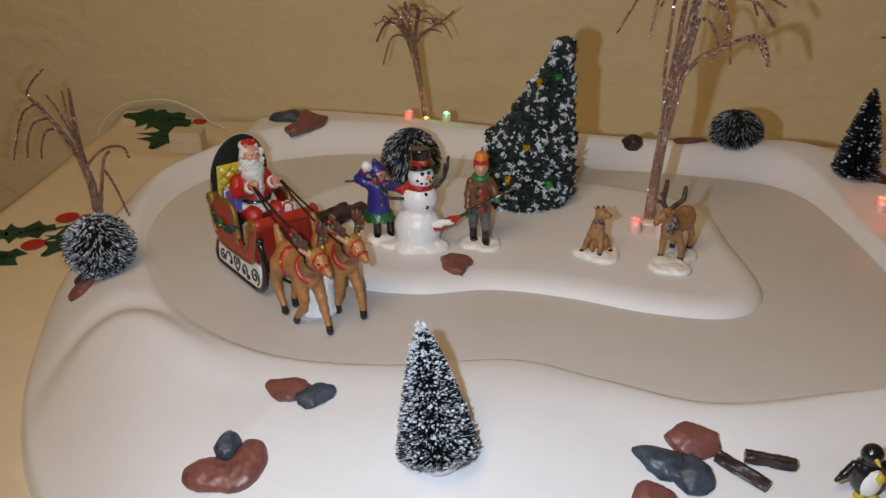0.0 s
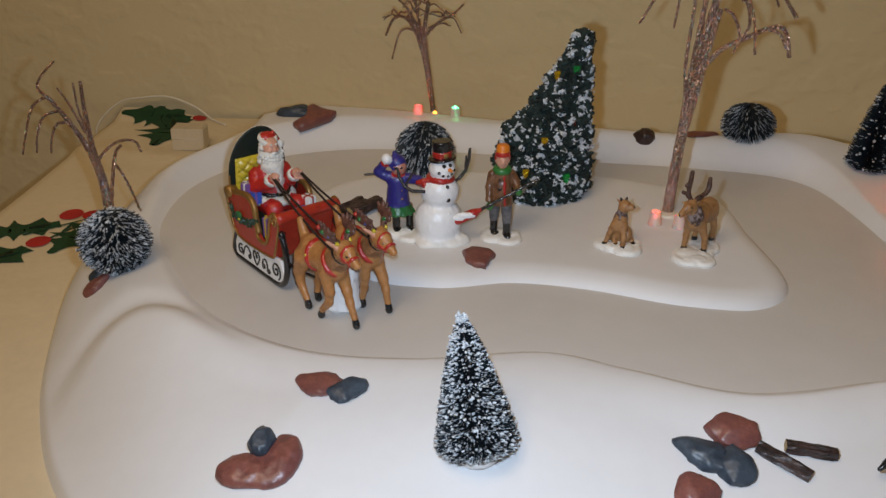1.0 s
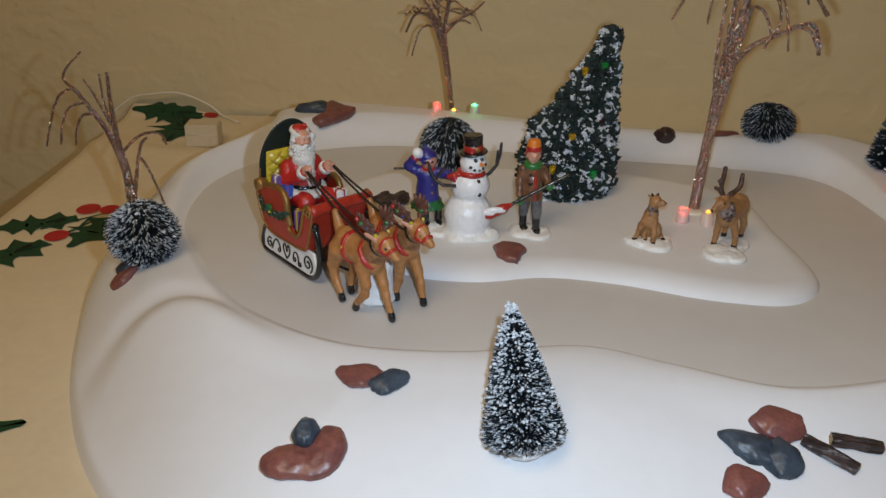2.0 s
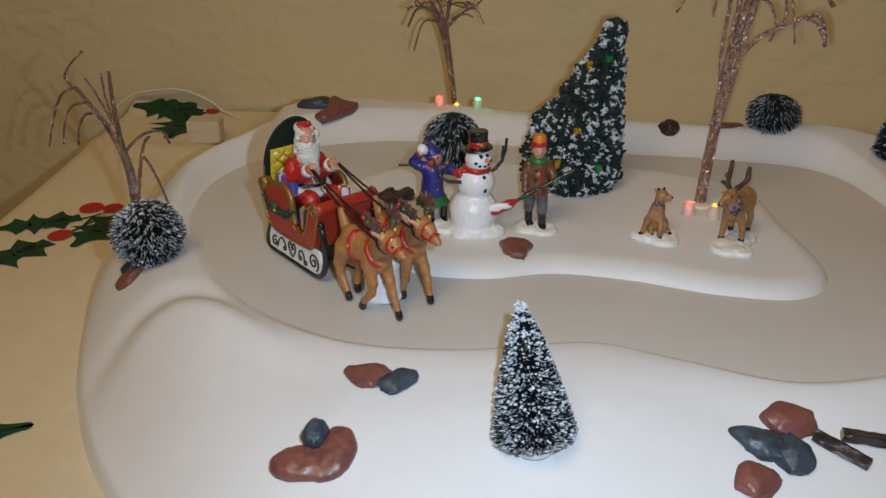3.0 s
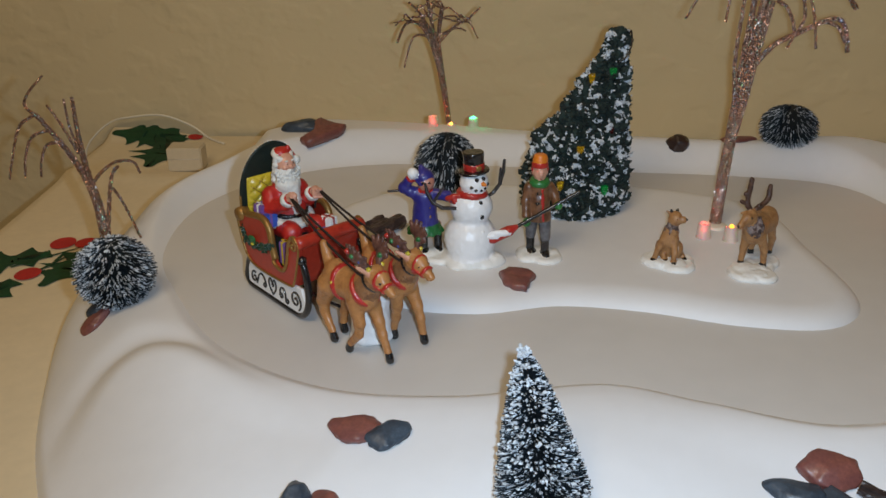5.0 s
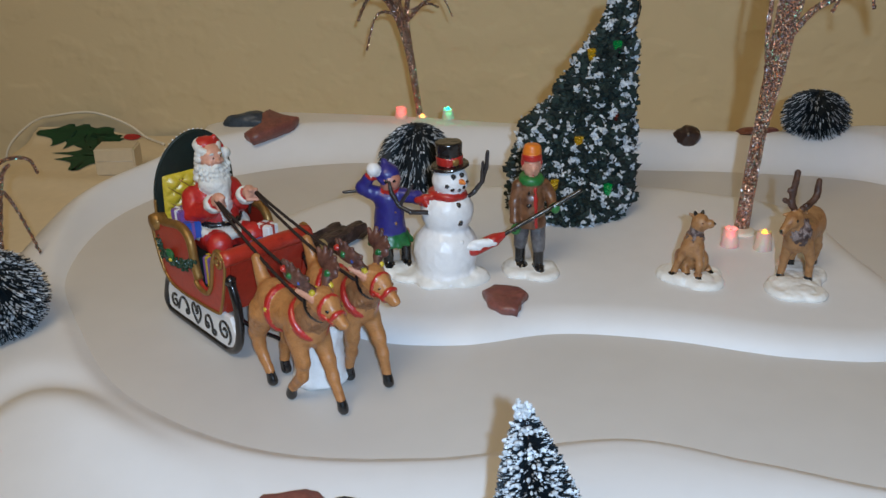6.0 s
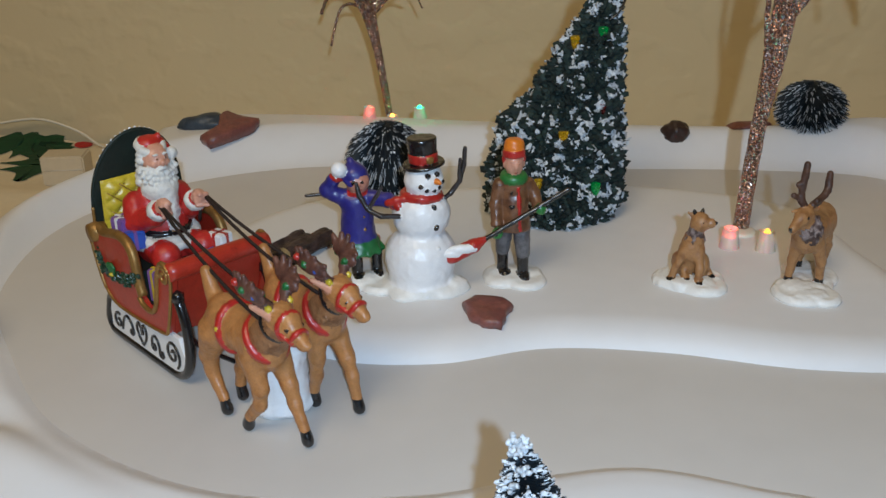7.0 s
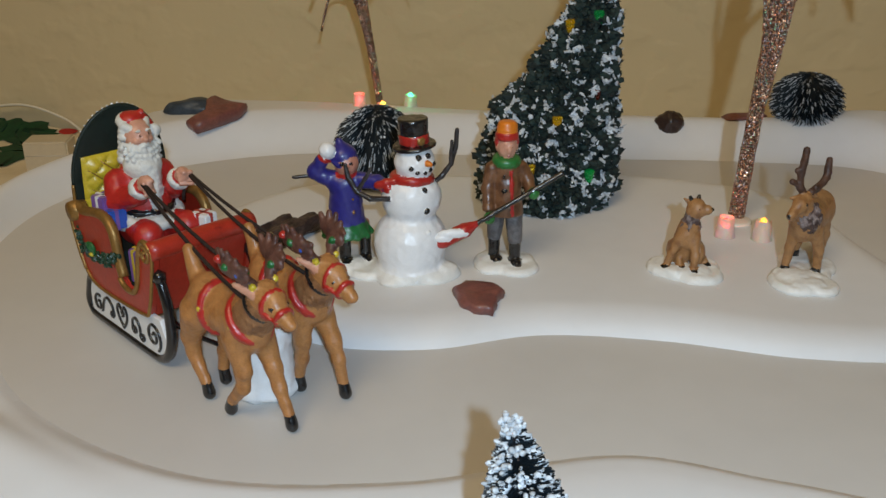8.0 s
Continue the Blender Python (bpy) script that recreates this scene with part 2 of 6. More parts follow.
def chips(places, normals, size, rng):
    """Small flat flakes with a thickness, lying on a surface at odd angles."""
    n = len(places)
    t = rng.normal(size=(n, 3))
    nn = normals + 0.7 * rng.normal(size=(n, 3))
    nn /= np.linalg.norm(nn, axis=1)[:, None]
    a = np.cross(nn, t)
    a /= np.linalg.norm(a, axis=1)[:, None] + 1e-9
    b = np.cross(nn, a)
    s = size * (0.6 + 0.8 * rng.random((n, 1)))
    V = np.zeros((n, 4, 3))
    V[:, 0], V[:, 1], V[:, 2] = places + a * s, places - 0.5 * a * s + 0.87 * b * s, places - 0.5 * a * s - 0.87 * b * s
    V[:, 3] = places + nn * s * 0.35
    base = np.array([[0, 1, 3], [1, 2, 3], [2, 0, 3], [0, 2, 1]])
    F = (base[None] + (np.arange(n) * 4)[:, None, None]).reshape(-1, 3)
    return V.reshape(-1, 3), F


# ---- the room: wall, table, and plain walls behind the camera ----
TURN = radians(-7.5)          # the table and the wall stand a little askew to the first view
AXIS = np.array([math.cos(TURN), math.sin(TURN)])
BACK = np.array([-AXIS[1], AXIS[0]])
CORNER = np.array([-0.407, 1.205])   # where the table's left end meets the wall


def on_table(a, b):
    """A place on the plan: a along the wall from the table's left end, b out from the wall."""
    return CORNER + AXIS * a - BACK * b


def slab(name, a0, a1, b0, b1, z0, z1, material, bevel=0.0):
    bm = bmesh.new()
    ring = [(a0, b0), (a1, b0), (a1, b1), (a0, b1)]
    low = [bm.verts.new((*on_table(a, b), z0)) for a, b in ring]
    high = [bm.verts.new((*on_table(a, b), z1)) for a, b in ring]
    bm.faces.new(low[::-1]), bm.faces.new(high)
    for i in range(4):
        bm.faces.new((low[i], low[(i + 1) % 4], high[(i + 1) % 4], high[i]))
    if bevel:
        bmesh.ops.bevel(bm, geom=bm.edges[:], offset=bevel, segments=3, affect="EDGES")
    return part(name, bm, material, None, smooth=bool(bevel))


def structure(ob, label, category):
    return tagged(ob, label, category, kind="structure")


structure(slab("wall_north", -1.8, 2.6, -0.12, -0.004, -0.78, 1.75, WALL), "beige painted wall with knockdown plaster texture", "wall")
structure(slab("wall_south", -1.8, 2.6, 3.2, 3.32, -0.78, 1.75, PAPER), "plain beige painted room wall", "wall")
structure(slab("wall_west", -1.92, -1.8, -0.12, 3.32, -0.78, 1.75, PAPER), "plain beige painted room wall", "wall")
structure(slab("wall_east", 2.6, 2.72, -0.12, 3.32, -0.78, 1.75, PAPER), "plain beige painted room wall", "wall")
structure(slab("ceiling", -1.92, 2.72, -0.12, 3.32, 1.75, 1.85, PAPER), "plain off-white ceiling", "ceiling")
structure(slab("floor", -1.92, 2.72, -0.12, 3.32, -0.85, -0.78, PAPER), "plain beige floor", "floor")

table = thing("table", Matrix(), "table under a cream cloth against the wall", "table")
slab("tabletop", 0.004, 1.25, 0.008, 0.90, -0.030, -0.003, PAPER, 0.003).parent = table
for a, b in ((0.06, 0.06), (1.19, 0.06), (0.06, 0.84), (1.19, 0.84)):
    slab("leg", a - 0.03, a + 0.03, b - 0.03, b + 0.03, -0.78, -0.0305, PAPER, 0.004).parent = table


def cloth_height(a, b):
    """Low waves and one fold in the cloth; it creeps up a little at the wall."""
    ripple = 0.0009 * np.sin(9 * a + 14 * b) + 0.0007 * np.sin(31 * a - 11 * b + 1.3)
    fold = 0.003 * np.exp(-((b - 0.137 - 0.1 * a) / 0.016) ** 2) * smooth01((0.30 - a) / 0.2)
    climb = 0.009 * smooth01((0.040 - b) / 0.04) * smooth01((0.110 - a) / 0.06)
    return ripple + fold + climb + 0.0025


def build_cloth():
    na, nb = 150, 110
    A, B = np.meshgrid(np.linspace(0, 1.26, na), np.linspace(0.004, 0.91, nb), indexing="ij")
    Z = cloth_height(A, B)
    XY = CORNER[None, None] + AXIS * A[..., None] - BACK * B[..., None]
    top = np.concatenate([XY, Z[..., None]], axis=2).reshape(-1, 3)
    F = [(i * nb + j, i * nb + j + 1, (i + 1) * nb + j + 1, (i + 1) * nb + j) for i in range(na - 1) for j in range(nb - 1)]
    V = list(top)
    # the hem hangs down over the front and both ends
    rim = list(range(nb)) + [i * nb + nb - 1 for i in range(1, na)] + [(na - 1) * nb + j for j in range(nb - 2, -1, -1)]
    o = len(V)
    for k, i in enumerate(rim):
        x, y, z = top[i]
        V.append((x - 0.004 * AXIS[0] * (k < nb), y - 0.004 * AXIS[1] * (k < nb), z - 0.006))
    o2 = len(V)
    for k, i in enumerate(rim):
        x, y, z = top[i]
        w = 0.006 * math.sin(k * 0.55)
        V.append((x - (0.008 + w) * AXIS[0] * (k < nb) - w * BACK[0], y - (0.008 + w) * AXIS[1] * (k < nb) - w * BACK[1], -0.14))
    for k in range(len(rim) - 1):
        F.append((rim[k], o + k, o + k + 1, rim[k + 1]))
        F.append((o + k, o2 + k, o2 + k + 1, o + k + 1))
    return V, F


tablecloth = thing("tablecloth", Matrix(), "cream cotton tablecloth printed with green holly and red berries", "tablecloth")
mesh_object("cloth", *build_cloth(), CLOTH, tablecloth)


def printed(name, ring, material, lift=0.0006, n=6):
    """A patch printed on the cloth, following its waves."""
    ring = np.array(ring)
    bm = bmesh.new()
    mid = ring.mean(axis=0)
    layers = []
    for f in (1.0, 0.66, 0.33):
        row = []
        for x, y in mid + (ring - mid) * f:
            d = np.array([x, y]) - CORNER
            a, b = d @ AXIS, -(d @ BACK)
            row.append(bm.verts.new((x, y, float(cloth_height(a, b)) + lift)))
        layers.append(row)
    k = len(ring)
    for r0, r1 in zip(layers, layers[1:]):
        for i in range(k):
            bm.faces.new((r0[i], r0[(i + 1) % k], r1[(i + 1) % k], r1[i]))
    bm.faces.new(layers[-1])
    return part(name, bm, material, tablecloth)


def holly_ring(root, tip, width, lobes=4, sweep=0.0):
    """Outline of a holly leaf with hollow edges between its spines."""
    root, tip = np.array(root), np.array(tip)
    d = tip - root
    side = np.array([-d[1], d[0]]) / np.linalg.norm(d)
    edge = []
    for i in range(lobes * 12 + 1):
        s = i / (lobes * 12)
        body = width * math.sin(math.pi * min(1, s * 0.93 + 0.07)) ** 0.7
        notch = 0.40 + 0.60 * (1 - abs(math.sin(math.pi * s * lobes))) ** 1.6
        edge.append((s + 0.03 * math.cos(math.pi * s * lobes), body * notch))
    ring = [root + d * s + side * (w + sweep * math.sin(math.pi * s)) for s, w in edge]
    ring += [root + d * s - side * (w - sweep * math.sin(math.pi * s)) for s, w in edge[::-1]]
    return ring[:-1]


def berry_ring(c, r, squash=0.8):
    return [(c[0] + r * math.cos(a), c[1] + r * squash * math.sin(a)) for a in np.linspace(0, 2 * math.pi, 20, endpoint=False)]


def vein(root, tip, material=PRINT_GREEN, width=0.0016):
    root, tip = np.array(root), np.array(tip)
    d = tip - root
    s = np.array([-d[1], d[0]]) / np.linalg.norm(d) * width
    printed("printed_vein", [root + s, root + d * 0.5 + s, tip, root + d * 0.5 - s, root - s], material, 0.0010)


for root, tip, w, lobes in (((-0.375, 0.866), (-0.455, 0.838), 0.026, 4), ((-0.388, 0.814), (-0.450, 0.748), 0.030, 4),
                            ((-0.338, 0.872), (-0.366, 0.800), 0.032, 4), ((-0.40, 0.508), (-0.316, 0.536), 0.030, 4),
                            ((-0.316, 1.172), (-0.404, 1.188), 0.036, 4), ((-0.328, 1.180), (-0.342, 1.082), 0.042, 4)):
    printed("printed_leaf", holly_ring(root, tip, w, lobes), PRINT_GREEN, 0.0008)
for a, b in (((-0.405, 0.840), (-0.345, 0.882)), ((-0.366, 0.866), (-0.372, 0.832)), ((-0.388, 0.814), (-0.352, 0.872))):
    vein(a, b)
for c, r in (((-0.385, 0.824), 0.0110), ((-0.353, 0.884), 0.0098), ((-0.374, 0.886), 0.0115), ((-0.308, 1.180), 0.0085)):
    printed("printed_berry", berry_ring(c, r, 1.1), PRINT_RED, 0.0012)

# ---- the molded snow landscape ----
SHORE = closed_spline([(-0.2475, 0.741), (-0.222, 0.670), (-0.183, 0.601), (-0.116, 0.550), (-0.039, 0.536), (0.045, 0.5425), (0.100, 0.520),
                       (0.163, 0.494), (0.236, 0.503), (0.300, 0.521), (0.338, 0.600), (0.336, 0.760), (0.310, 0.838), (0.225, 0.870),
                       (0.130, 0.888), (0.000, 0.916), (-0.100, 0.925), (-0.185, 0.895), (-0.238, 0.830)], 10)
ISLAND = closed_spline([(-0.140, 0.760), (-0.118, 0.700), (-0.074, 0.646), (-0.020, 0.631), (0.035, 0.638), (0.090, 0.626), (0.150, 0.602),
                        (0.205, 0.596), (0.236, 0.630), (0.233, 0.710), (0.222, 0.790), (0.140, 0.838), (0.040, 0.852), (-0.060, 0.850), (-0.118, 0.815)], 10)
BOARD = closed_spline([(-0.325, 0.760), (-0.318, 0.666), (-0.293, 0.557), (-0.244, 0.455), (-0.158, 0.367), (0.000, 0.352), (0.150, 0.352),
                       (0.320, 0.372), (0.440, 0.480), (0.475, 0.640), (0.470, 0.790), (0.400, 0.885), (0.270, 0.927), (0.120, 0.960),
                       (0.000, 0.996), (-0.100, 1.018), (-0.165, 1.045), (-0.212, 1.062), (-0.242, 1.055), (-0.258, 1.010), (-0.270, 0.955), (-0.288, 0.900), (-0.311, 0.842)], 10)
DRIFT = closed_spline([(-0.284, 0.540), (-0.264, 0.590), (-0.236, 0.607), (-0.200, 0.600), (-0.165, 0.575), (-0.105, 0.525), (-0.070, 0.460),
                       (-0.130, 0.390), (-0.220, 0.410), (-0.275, 0.480)], 6)
POND_Z, ISLAND_Z = 0.055, 0.0640


def snow_height(x, y):
    """Height of the snow over the plan."""
    P = np.stack([np.ravel(x), np.ravel(y)], axis=1)
    d, e, i = signed(P, SHORE), -signed(P, BOARD), -signed(P, ISLAND)
    X, Y = P[:, 0], P[:, 1]
    back = smooth01((Y - 0.72) / 0.20)
    right = smooth01((X - 0.20) / 0.14) * (1 - back)
    rise = 0.0035 + 0.0175 * back + 0.006 * right
    reach = 0.010 + 0.022 * back
    z = POND_Z - 0.0002 + rise * smooth01(d / reach) + 0.0012 * smooth01(d / 0.004)
    # a drift on the near bank, with a hollow behind its crest
    t = -signed(P, DRIFT)
    here = smooth01((-0.120 - X) / 0.09) * smooth01(d / 0.020)
    z += 0.0080 * smooth01((t + 0.004) / 0.026) * here
    z -= 0.0034 * np.exp(-((t + 0.006) / 0.011) ** 2) * here
    z += 0.004 * np.exp(-((X - 0.02) / 0.09) ** 2 - ((Y - 0.475) / 0.05) ** 2) * smooth01(d / 0.02)
    z += 0.004 * np.exp(-((X + 0.12) / 0.06) ** 2 - ((Y - 0.94) / 0.05) ** 2) * smooth01(d / 0.02)
    z += 0.0085 * np.exp(-((X - 0.325) / 0.055) ** 2 - ((Y - 0.880) / 0.035) ** 2) * smooth01(d / 0.02)
    z -= 0.0035 * np.exp(-((X + 0.268) / 0.022) ** 2 - ((Y - 0.668) / 0.035) ** 2) * smooth01(d / 0.02)
    z += 0.0014 * np.sin(23 * X + 3) * np.sin(19 * Y + 1) * smooth01(d / 0.05)
    # the molded edge rolls down to the table
    near = 1 - smooth01((Y - 0.50) / 0.20)
    left = smooth01((-0.20 - X) / 0.10)
    corner = smooth01((Y - 0.83) / 0.12) * smooth01((-0.13 - X) / 0.10)
    q = np.clip(e / (0.034 + 0.161 * near + 0.050 * left * (1 - near) + 0.075 * corner), 0, 1)
    fall = np.clip(1 - (1 - q) ** 2.2, 0, 1) ** (0.45 + 0.55 * near + 0.2 * left * (1 - near) + 1.1 * corner)
    fall = fall + 0.16 * np.clip(e / 0.006, 0, 1) * np.exp(-np.clip(e, 0, 1) / 0.022) * near * (1 - fall)
    z = z * (1 - (1 - fall) * smooth01(d / 0.05))
    # below the pond, then the island
    wet = np.clip(-d / 0.01, 0, 1)
    z = np.where(d < 0, POND_Z - 0.0002 - 0.004 * wet, z)
    isl = POND_Z - 0.002 + (ISLAND_Z - POND_Z + 0.002) * np.sqrt(np.clip(1 - (1 - np.clip(i / 0.020, 0, 1)) ** 2, 0, 1)) + 0.0004 * np.sin(40 * X) * np.sin(37 * Y)
    z = np.where(i > 0, isl, z)
    return np.where(e <= 0, 0.0, z).reshape(np.shape(x))


def ground(x, y):
    return float(snow_height(np.array([x]), np.array([y]))[0])


def build_snow():
    step = 0.0022
    xs, ys = np.arange(-0.345, 0.482, step), np.arange(0.345, 1.112, step)
    X, Y = np.meshgrid(xs, ys, indexing="ij")
    P = np.stack([X.ravel(), Y.ravel()], axis=1)
    e = signed(P, BOARD)
    # pull the outermost ring of points onto the outline
    Z = snow_height(X, Y).ravel()
    keep = e < step * 1.0
    number = np.full(len(P), -1)
    number[keep] = np.arange(keep.sum())

    drawn = np.zeros(len(P), dtype=bool)

    def pull(ring, where, z):
        pts = P[where]
        best, near = np.full(len(pts), 1e9), pts.copy()
        for a, b in zip(ring, np.roll(ring, -1, axis=0)):
            t = np.clip(((pts - a) @ (b - a)) / max((b - a) @ (b - a), 1e-12), 0, 1)
            q = a + t[:, None] * (b - a)
            r = np.linalg.norm(pts - q, axis=1)
            near[r < best] = q[r < best]
            best = np.minimum(best, r)
        P[where], Z[where], drawn[where] = near, z, True

    # points near the shores and the rim are drawn onto them, so that those lines run smooth
    def beside(f):
        g = f.reshape(X.shape)
        out = np.zeros(X.shape, dtype=bool)
        for axis in (0, 1):
            a, b = (g[:-1], g[1:]) if axis == 0 else (g[:, :-1], g[:, 1:])
            cross = (a < 0) != (b < 0)
            first = cross & (np.abs(a) <= np.abs(b))
            if axis == 0:
                out[:-1] |= first
                out[1:] |= cross & ~first
            else:
                out[:, :-1] |= first
                out[:, 1:] |= cross & ~first
        return out.ravel()

    i, d = signed(P, ISLAND), signed(P, SHORE)
    pull(ISLAND, beside(i), POND_Z - 0.0003)
    pull(SHORE, beside(d), POND_Z + 0.0001)
    pull(BOARD, keep & (e > 0), 0.001)
    V = np.concatenate([P, Z[:, None]], axis=1)[keep]
    n = len(ys)
    q = np.arange(len(P)).reshape(X.shape)
    quads = np.stack([q[:-1, :-1], q[1:, :-1], q[1:, 1:], q[:-1, 1:]], axis=-1).reshape(-1, 4)
    quads = quads[(number[quads] >= 0).all(axis=1)]
    on = drawn[quads]
    # cells that a shore crosses are split along it
    one, two = on[:, 0] & on[:, 2] & ~(on[:, 1] & on[:, 3]), on[:, 1] & on[:, 3] & ~(on[:, 0] & on[:, 2])
    faces = [tuple(f) for f in number[quads[~(one | two)]]]
    for pick, (a, b) in ((one, ((0, 1, 2), (0, 2, 3))), (two, ((1, 2, 3), (1, 3, 0)))):
        faces += [tuple(f) for f in number[quads[pick][:, a]]] + [tuple(f) for f in number[quads[pick][:, b]]]
    return V, faces


snow_base = thing("snow_landscape", Matrix(), "white molded snow landscape with a pond track, standing on the cloth", "display base")
mesh_object("snow_shell", *build_snow(), SNOW, snow_base, "smooth matt white snow drifts")


def build_pond():
    ring = SHORE + 0.004 * (SHORE - SHORE.mean(axis=0)) / np.linalg.norm(SHORE - SHORE.mean(axis=0), axis=1)[:, None]
    V, F = [], []
    mid = ring.mean(axis=0)
    for z in (POND_Z, POND_Z - 0.003):
        for f in (1.0, 0.5):
            V += [(*(mid + (p - mid) * f), z) for p in ring]
    n = len(ring)
    F += [(k, (k + 1) % n, n + (k + 1) % n, n + k) for k in range(n)] + [tuple(range(n, 2 * n))]
    F += [(2 * n + k, 3 * n + k, 3 * n + (k + 1) % n, 2 * n + (k + 1) % n) for k in range(n)]
    F += [(k, 2 * n + k, 2 * n + (k + 1) % n, (k + 1) % n) for k in range(n)]
    return V, F


mesh_object("pond_surface", *build_pond(), ICE, snow_base, "greyish beige smooth pond track", smooth=False)


# ---- trees, bushes, rocks, logs and little lights ----
def brush(name, place, height, profile, count, seed, label, category, frost=0.45, lean=(0, 0), group="", low=0.06, up=0.35, fleck=0.0008, foot=True, tipshare=0.7, snowtop=False, taper=1.0, thick=0.00030):
    """A bottle-brush plant: a wire with bristles that end on a given profile, frosted at the tips."""
    rng = np.random.default_rng(seed)
    ob = thing(name, pose(*place, lean[0], lean[1], 0), label, category, group)
    s = 1 - (1 - rng.random(count)) ** taper
    z = height * (low + (1 - low) * s)
    ang = rng.random(count) * 2 * math.pi
    r = profile(s) * (0.86 + 0.2 * rng.random(count))
    tip = np.stack([r * np.cos(ang), r * np.sin(ang), z + 0.10 * r * (rng.random(count) - 0.5)], axis=1)
    root = np.stack([0 * z, 0 * z, np.clip(z - up * r, height * 0.03, height * 0.985)], axis=1)
    part_root = root + (tip - root) * 0.10
    dark = rng.random(count) > np.where(s < 0.07, min(0.9, frost * 4), frost)
    mesh_object("bristles", *needles(part_root, tip, thick), NEEDLE, ob, "dark green bristles", smooth=False)
    f = ~dark
    inner = tip - (tip - root) * (0.07 + 0.20 * rng.random((count, 1)))
    a = needles(inner[f], (tip + (tip - root) * 0.02)[f], 0.00036)
    pick = rng.random(count) < frost * tipshare
    b = crumbs((tip - (tip - root) * 0.25 * rng.random((count, 1)))[pick], fleck * (0.5 + rng.random(pick.sum())), rng, (tip - root)[pick], 0.32, snowtop)
    V = np.vstack([a[0], b[0]])
    F = [tuple(q) for q in a[1]] + [tuple(q) for q in b[1] + len(a[0])]
    if snowtop:
        k = 150
        t = rng.normal(size=(k, 3)) * np.array([0.0012, 0.0012, 0.0014]) + np.array([0, 0, height * 0.982])
        c = crumbs(t, 0.00055 * (0.6 + rng.random(k)), rng, None, 0.2, True)
        F += [tuple(q) for q in c[1] + len(V)]
        V = np.vstack([V, c[0]])
    mesh_object("frost", V, F, FROST, ob, "white flocked frost on the bristle tips", smooth=snowtop)
    mesh_object("stem", *tube_mesh([(0, 0, 0.0), (0, 0, height * 0.5), (0, 0, height * 0.97)], [0.0012, 0.0011, 0.0007], 6), WIRE, ob, "twisted wire stem")
    if foot:
        mesh_object("foot", *lathe([(0.010, -0.002), (0.012, 0.0015), (0.010, 0.004), (0.005, 0.0055), (0.001, 0.006)], 20), SNOW, ob, "round white foot")
    return ob


dome = lambda R: (lambda s: R * np.clip(np.where(s < 0.36, np.sqrt(np.clip(1 - ((0.36 - s) / 0.42) ** 2, 0, 1)), np.sqrt(np.clip(1 - ((s - 0.36) / 0.66) ** 2, 0, 1))), 0.08, 1))
ball = lambda R: (lambda s: R * np.sqrt(np.clip(1 - (2 * s - 1) ** 2, 0.02, 1)))
egg = lambda R: (lambda s: R * np.sqrt(np.clip(1 - np.abs((s - 0.46) / 0.55) ** 2.2, 0.03, 1)))
cone = lambda R: (lambda s: R * np.clip((1 - s) ** 0.63 * np.clip((s + 0.12) / 0.18, 0.55, 1), 0.03, 1))

brush("bottle_brush_tree", (-0.0018, 0.4445, ground(-0.0018, 0.4445)), 0.0850, cone(0.0242), 9500, 3, "dark green bottle-brush pine with white frost, on the near snow bank", "miniature tree", frost=0.15, snowtop=True, taper=0.62, thick=0.00040, up=0.25, fleck=0.00060, lean=(-10.5, -7.0), tipshare=1.5)
brush("bottle_brush_tree", (0.372, 0.823, ground(0.372, 0.823) - 0.005), 0.088, cone(0.0225), 3000, 4, "dark bottle-brush pine with little frost, on the far snow bank", "miniature tree", frost=0.06, up=0.25, taper=0.62, thick=0.00040, foot=False, lean=(0, 3))
brush("bottle_brush_bush", (-0.262, 0.669, 0.0480), 0.053, ball(0.0268), 3600, 5, "round dark bottle-brush bush with frosted tips, beside the tablecloth", "miniature bush", frost=0.40, up=-0.15, group="round bushes", fleck=0.0007, tipshare=0.45, foot=False, thick=0.00042)
brush("bottle_brush_bush", (-0.029, 0.828, 0.0635), 0.051, dome(0.0270), 5600, 6, "round dark bottle-brush bush with light frost, behind the snowman", "miniature bush", frost=0.15, up=-0.75, group="round bushes", fleck=0.0005, tipshare=0.4, foot=False, thick=0.00036)
brush("bottle_brush_bush", (0.284, 0.897, 0.0690), 0.0405, egg(0.0255), 4200, 7, "round dark bottle-brush bush with frosted tips, on the far snow bank", "miniature bush", frost=0.16, up=-0.45, group="round bushes", fleck=0.0004, tipshare=0.25, foot=False, thick=0.00036)


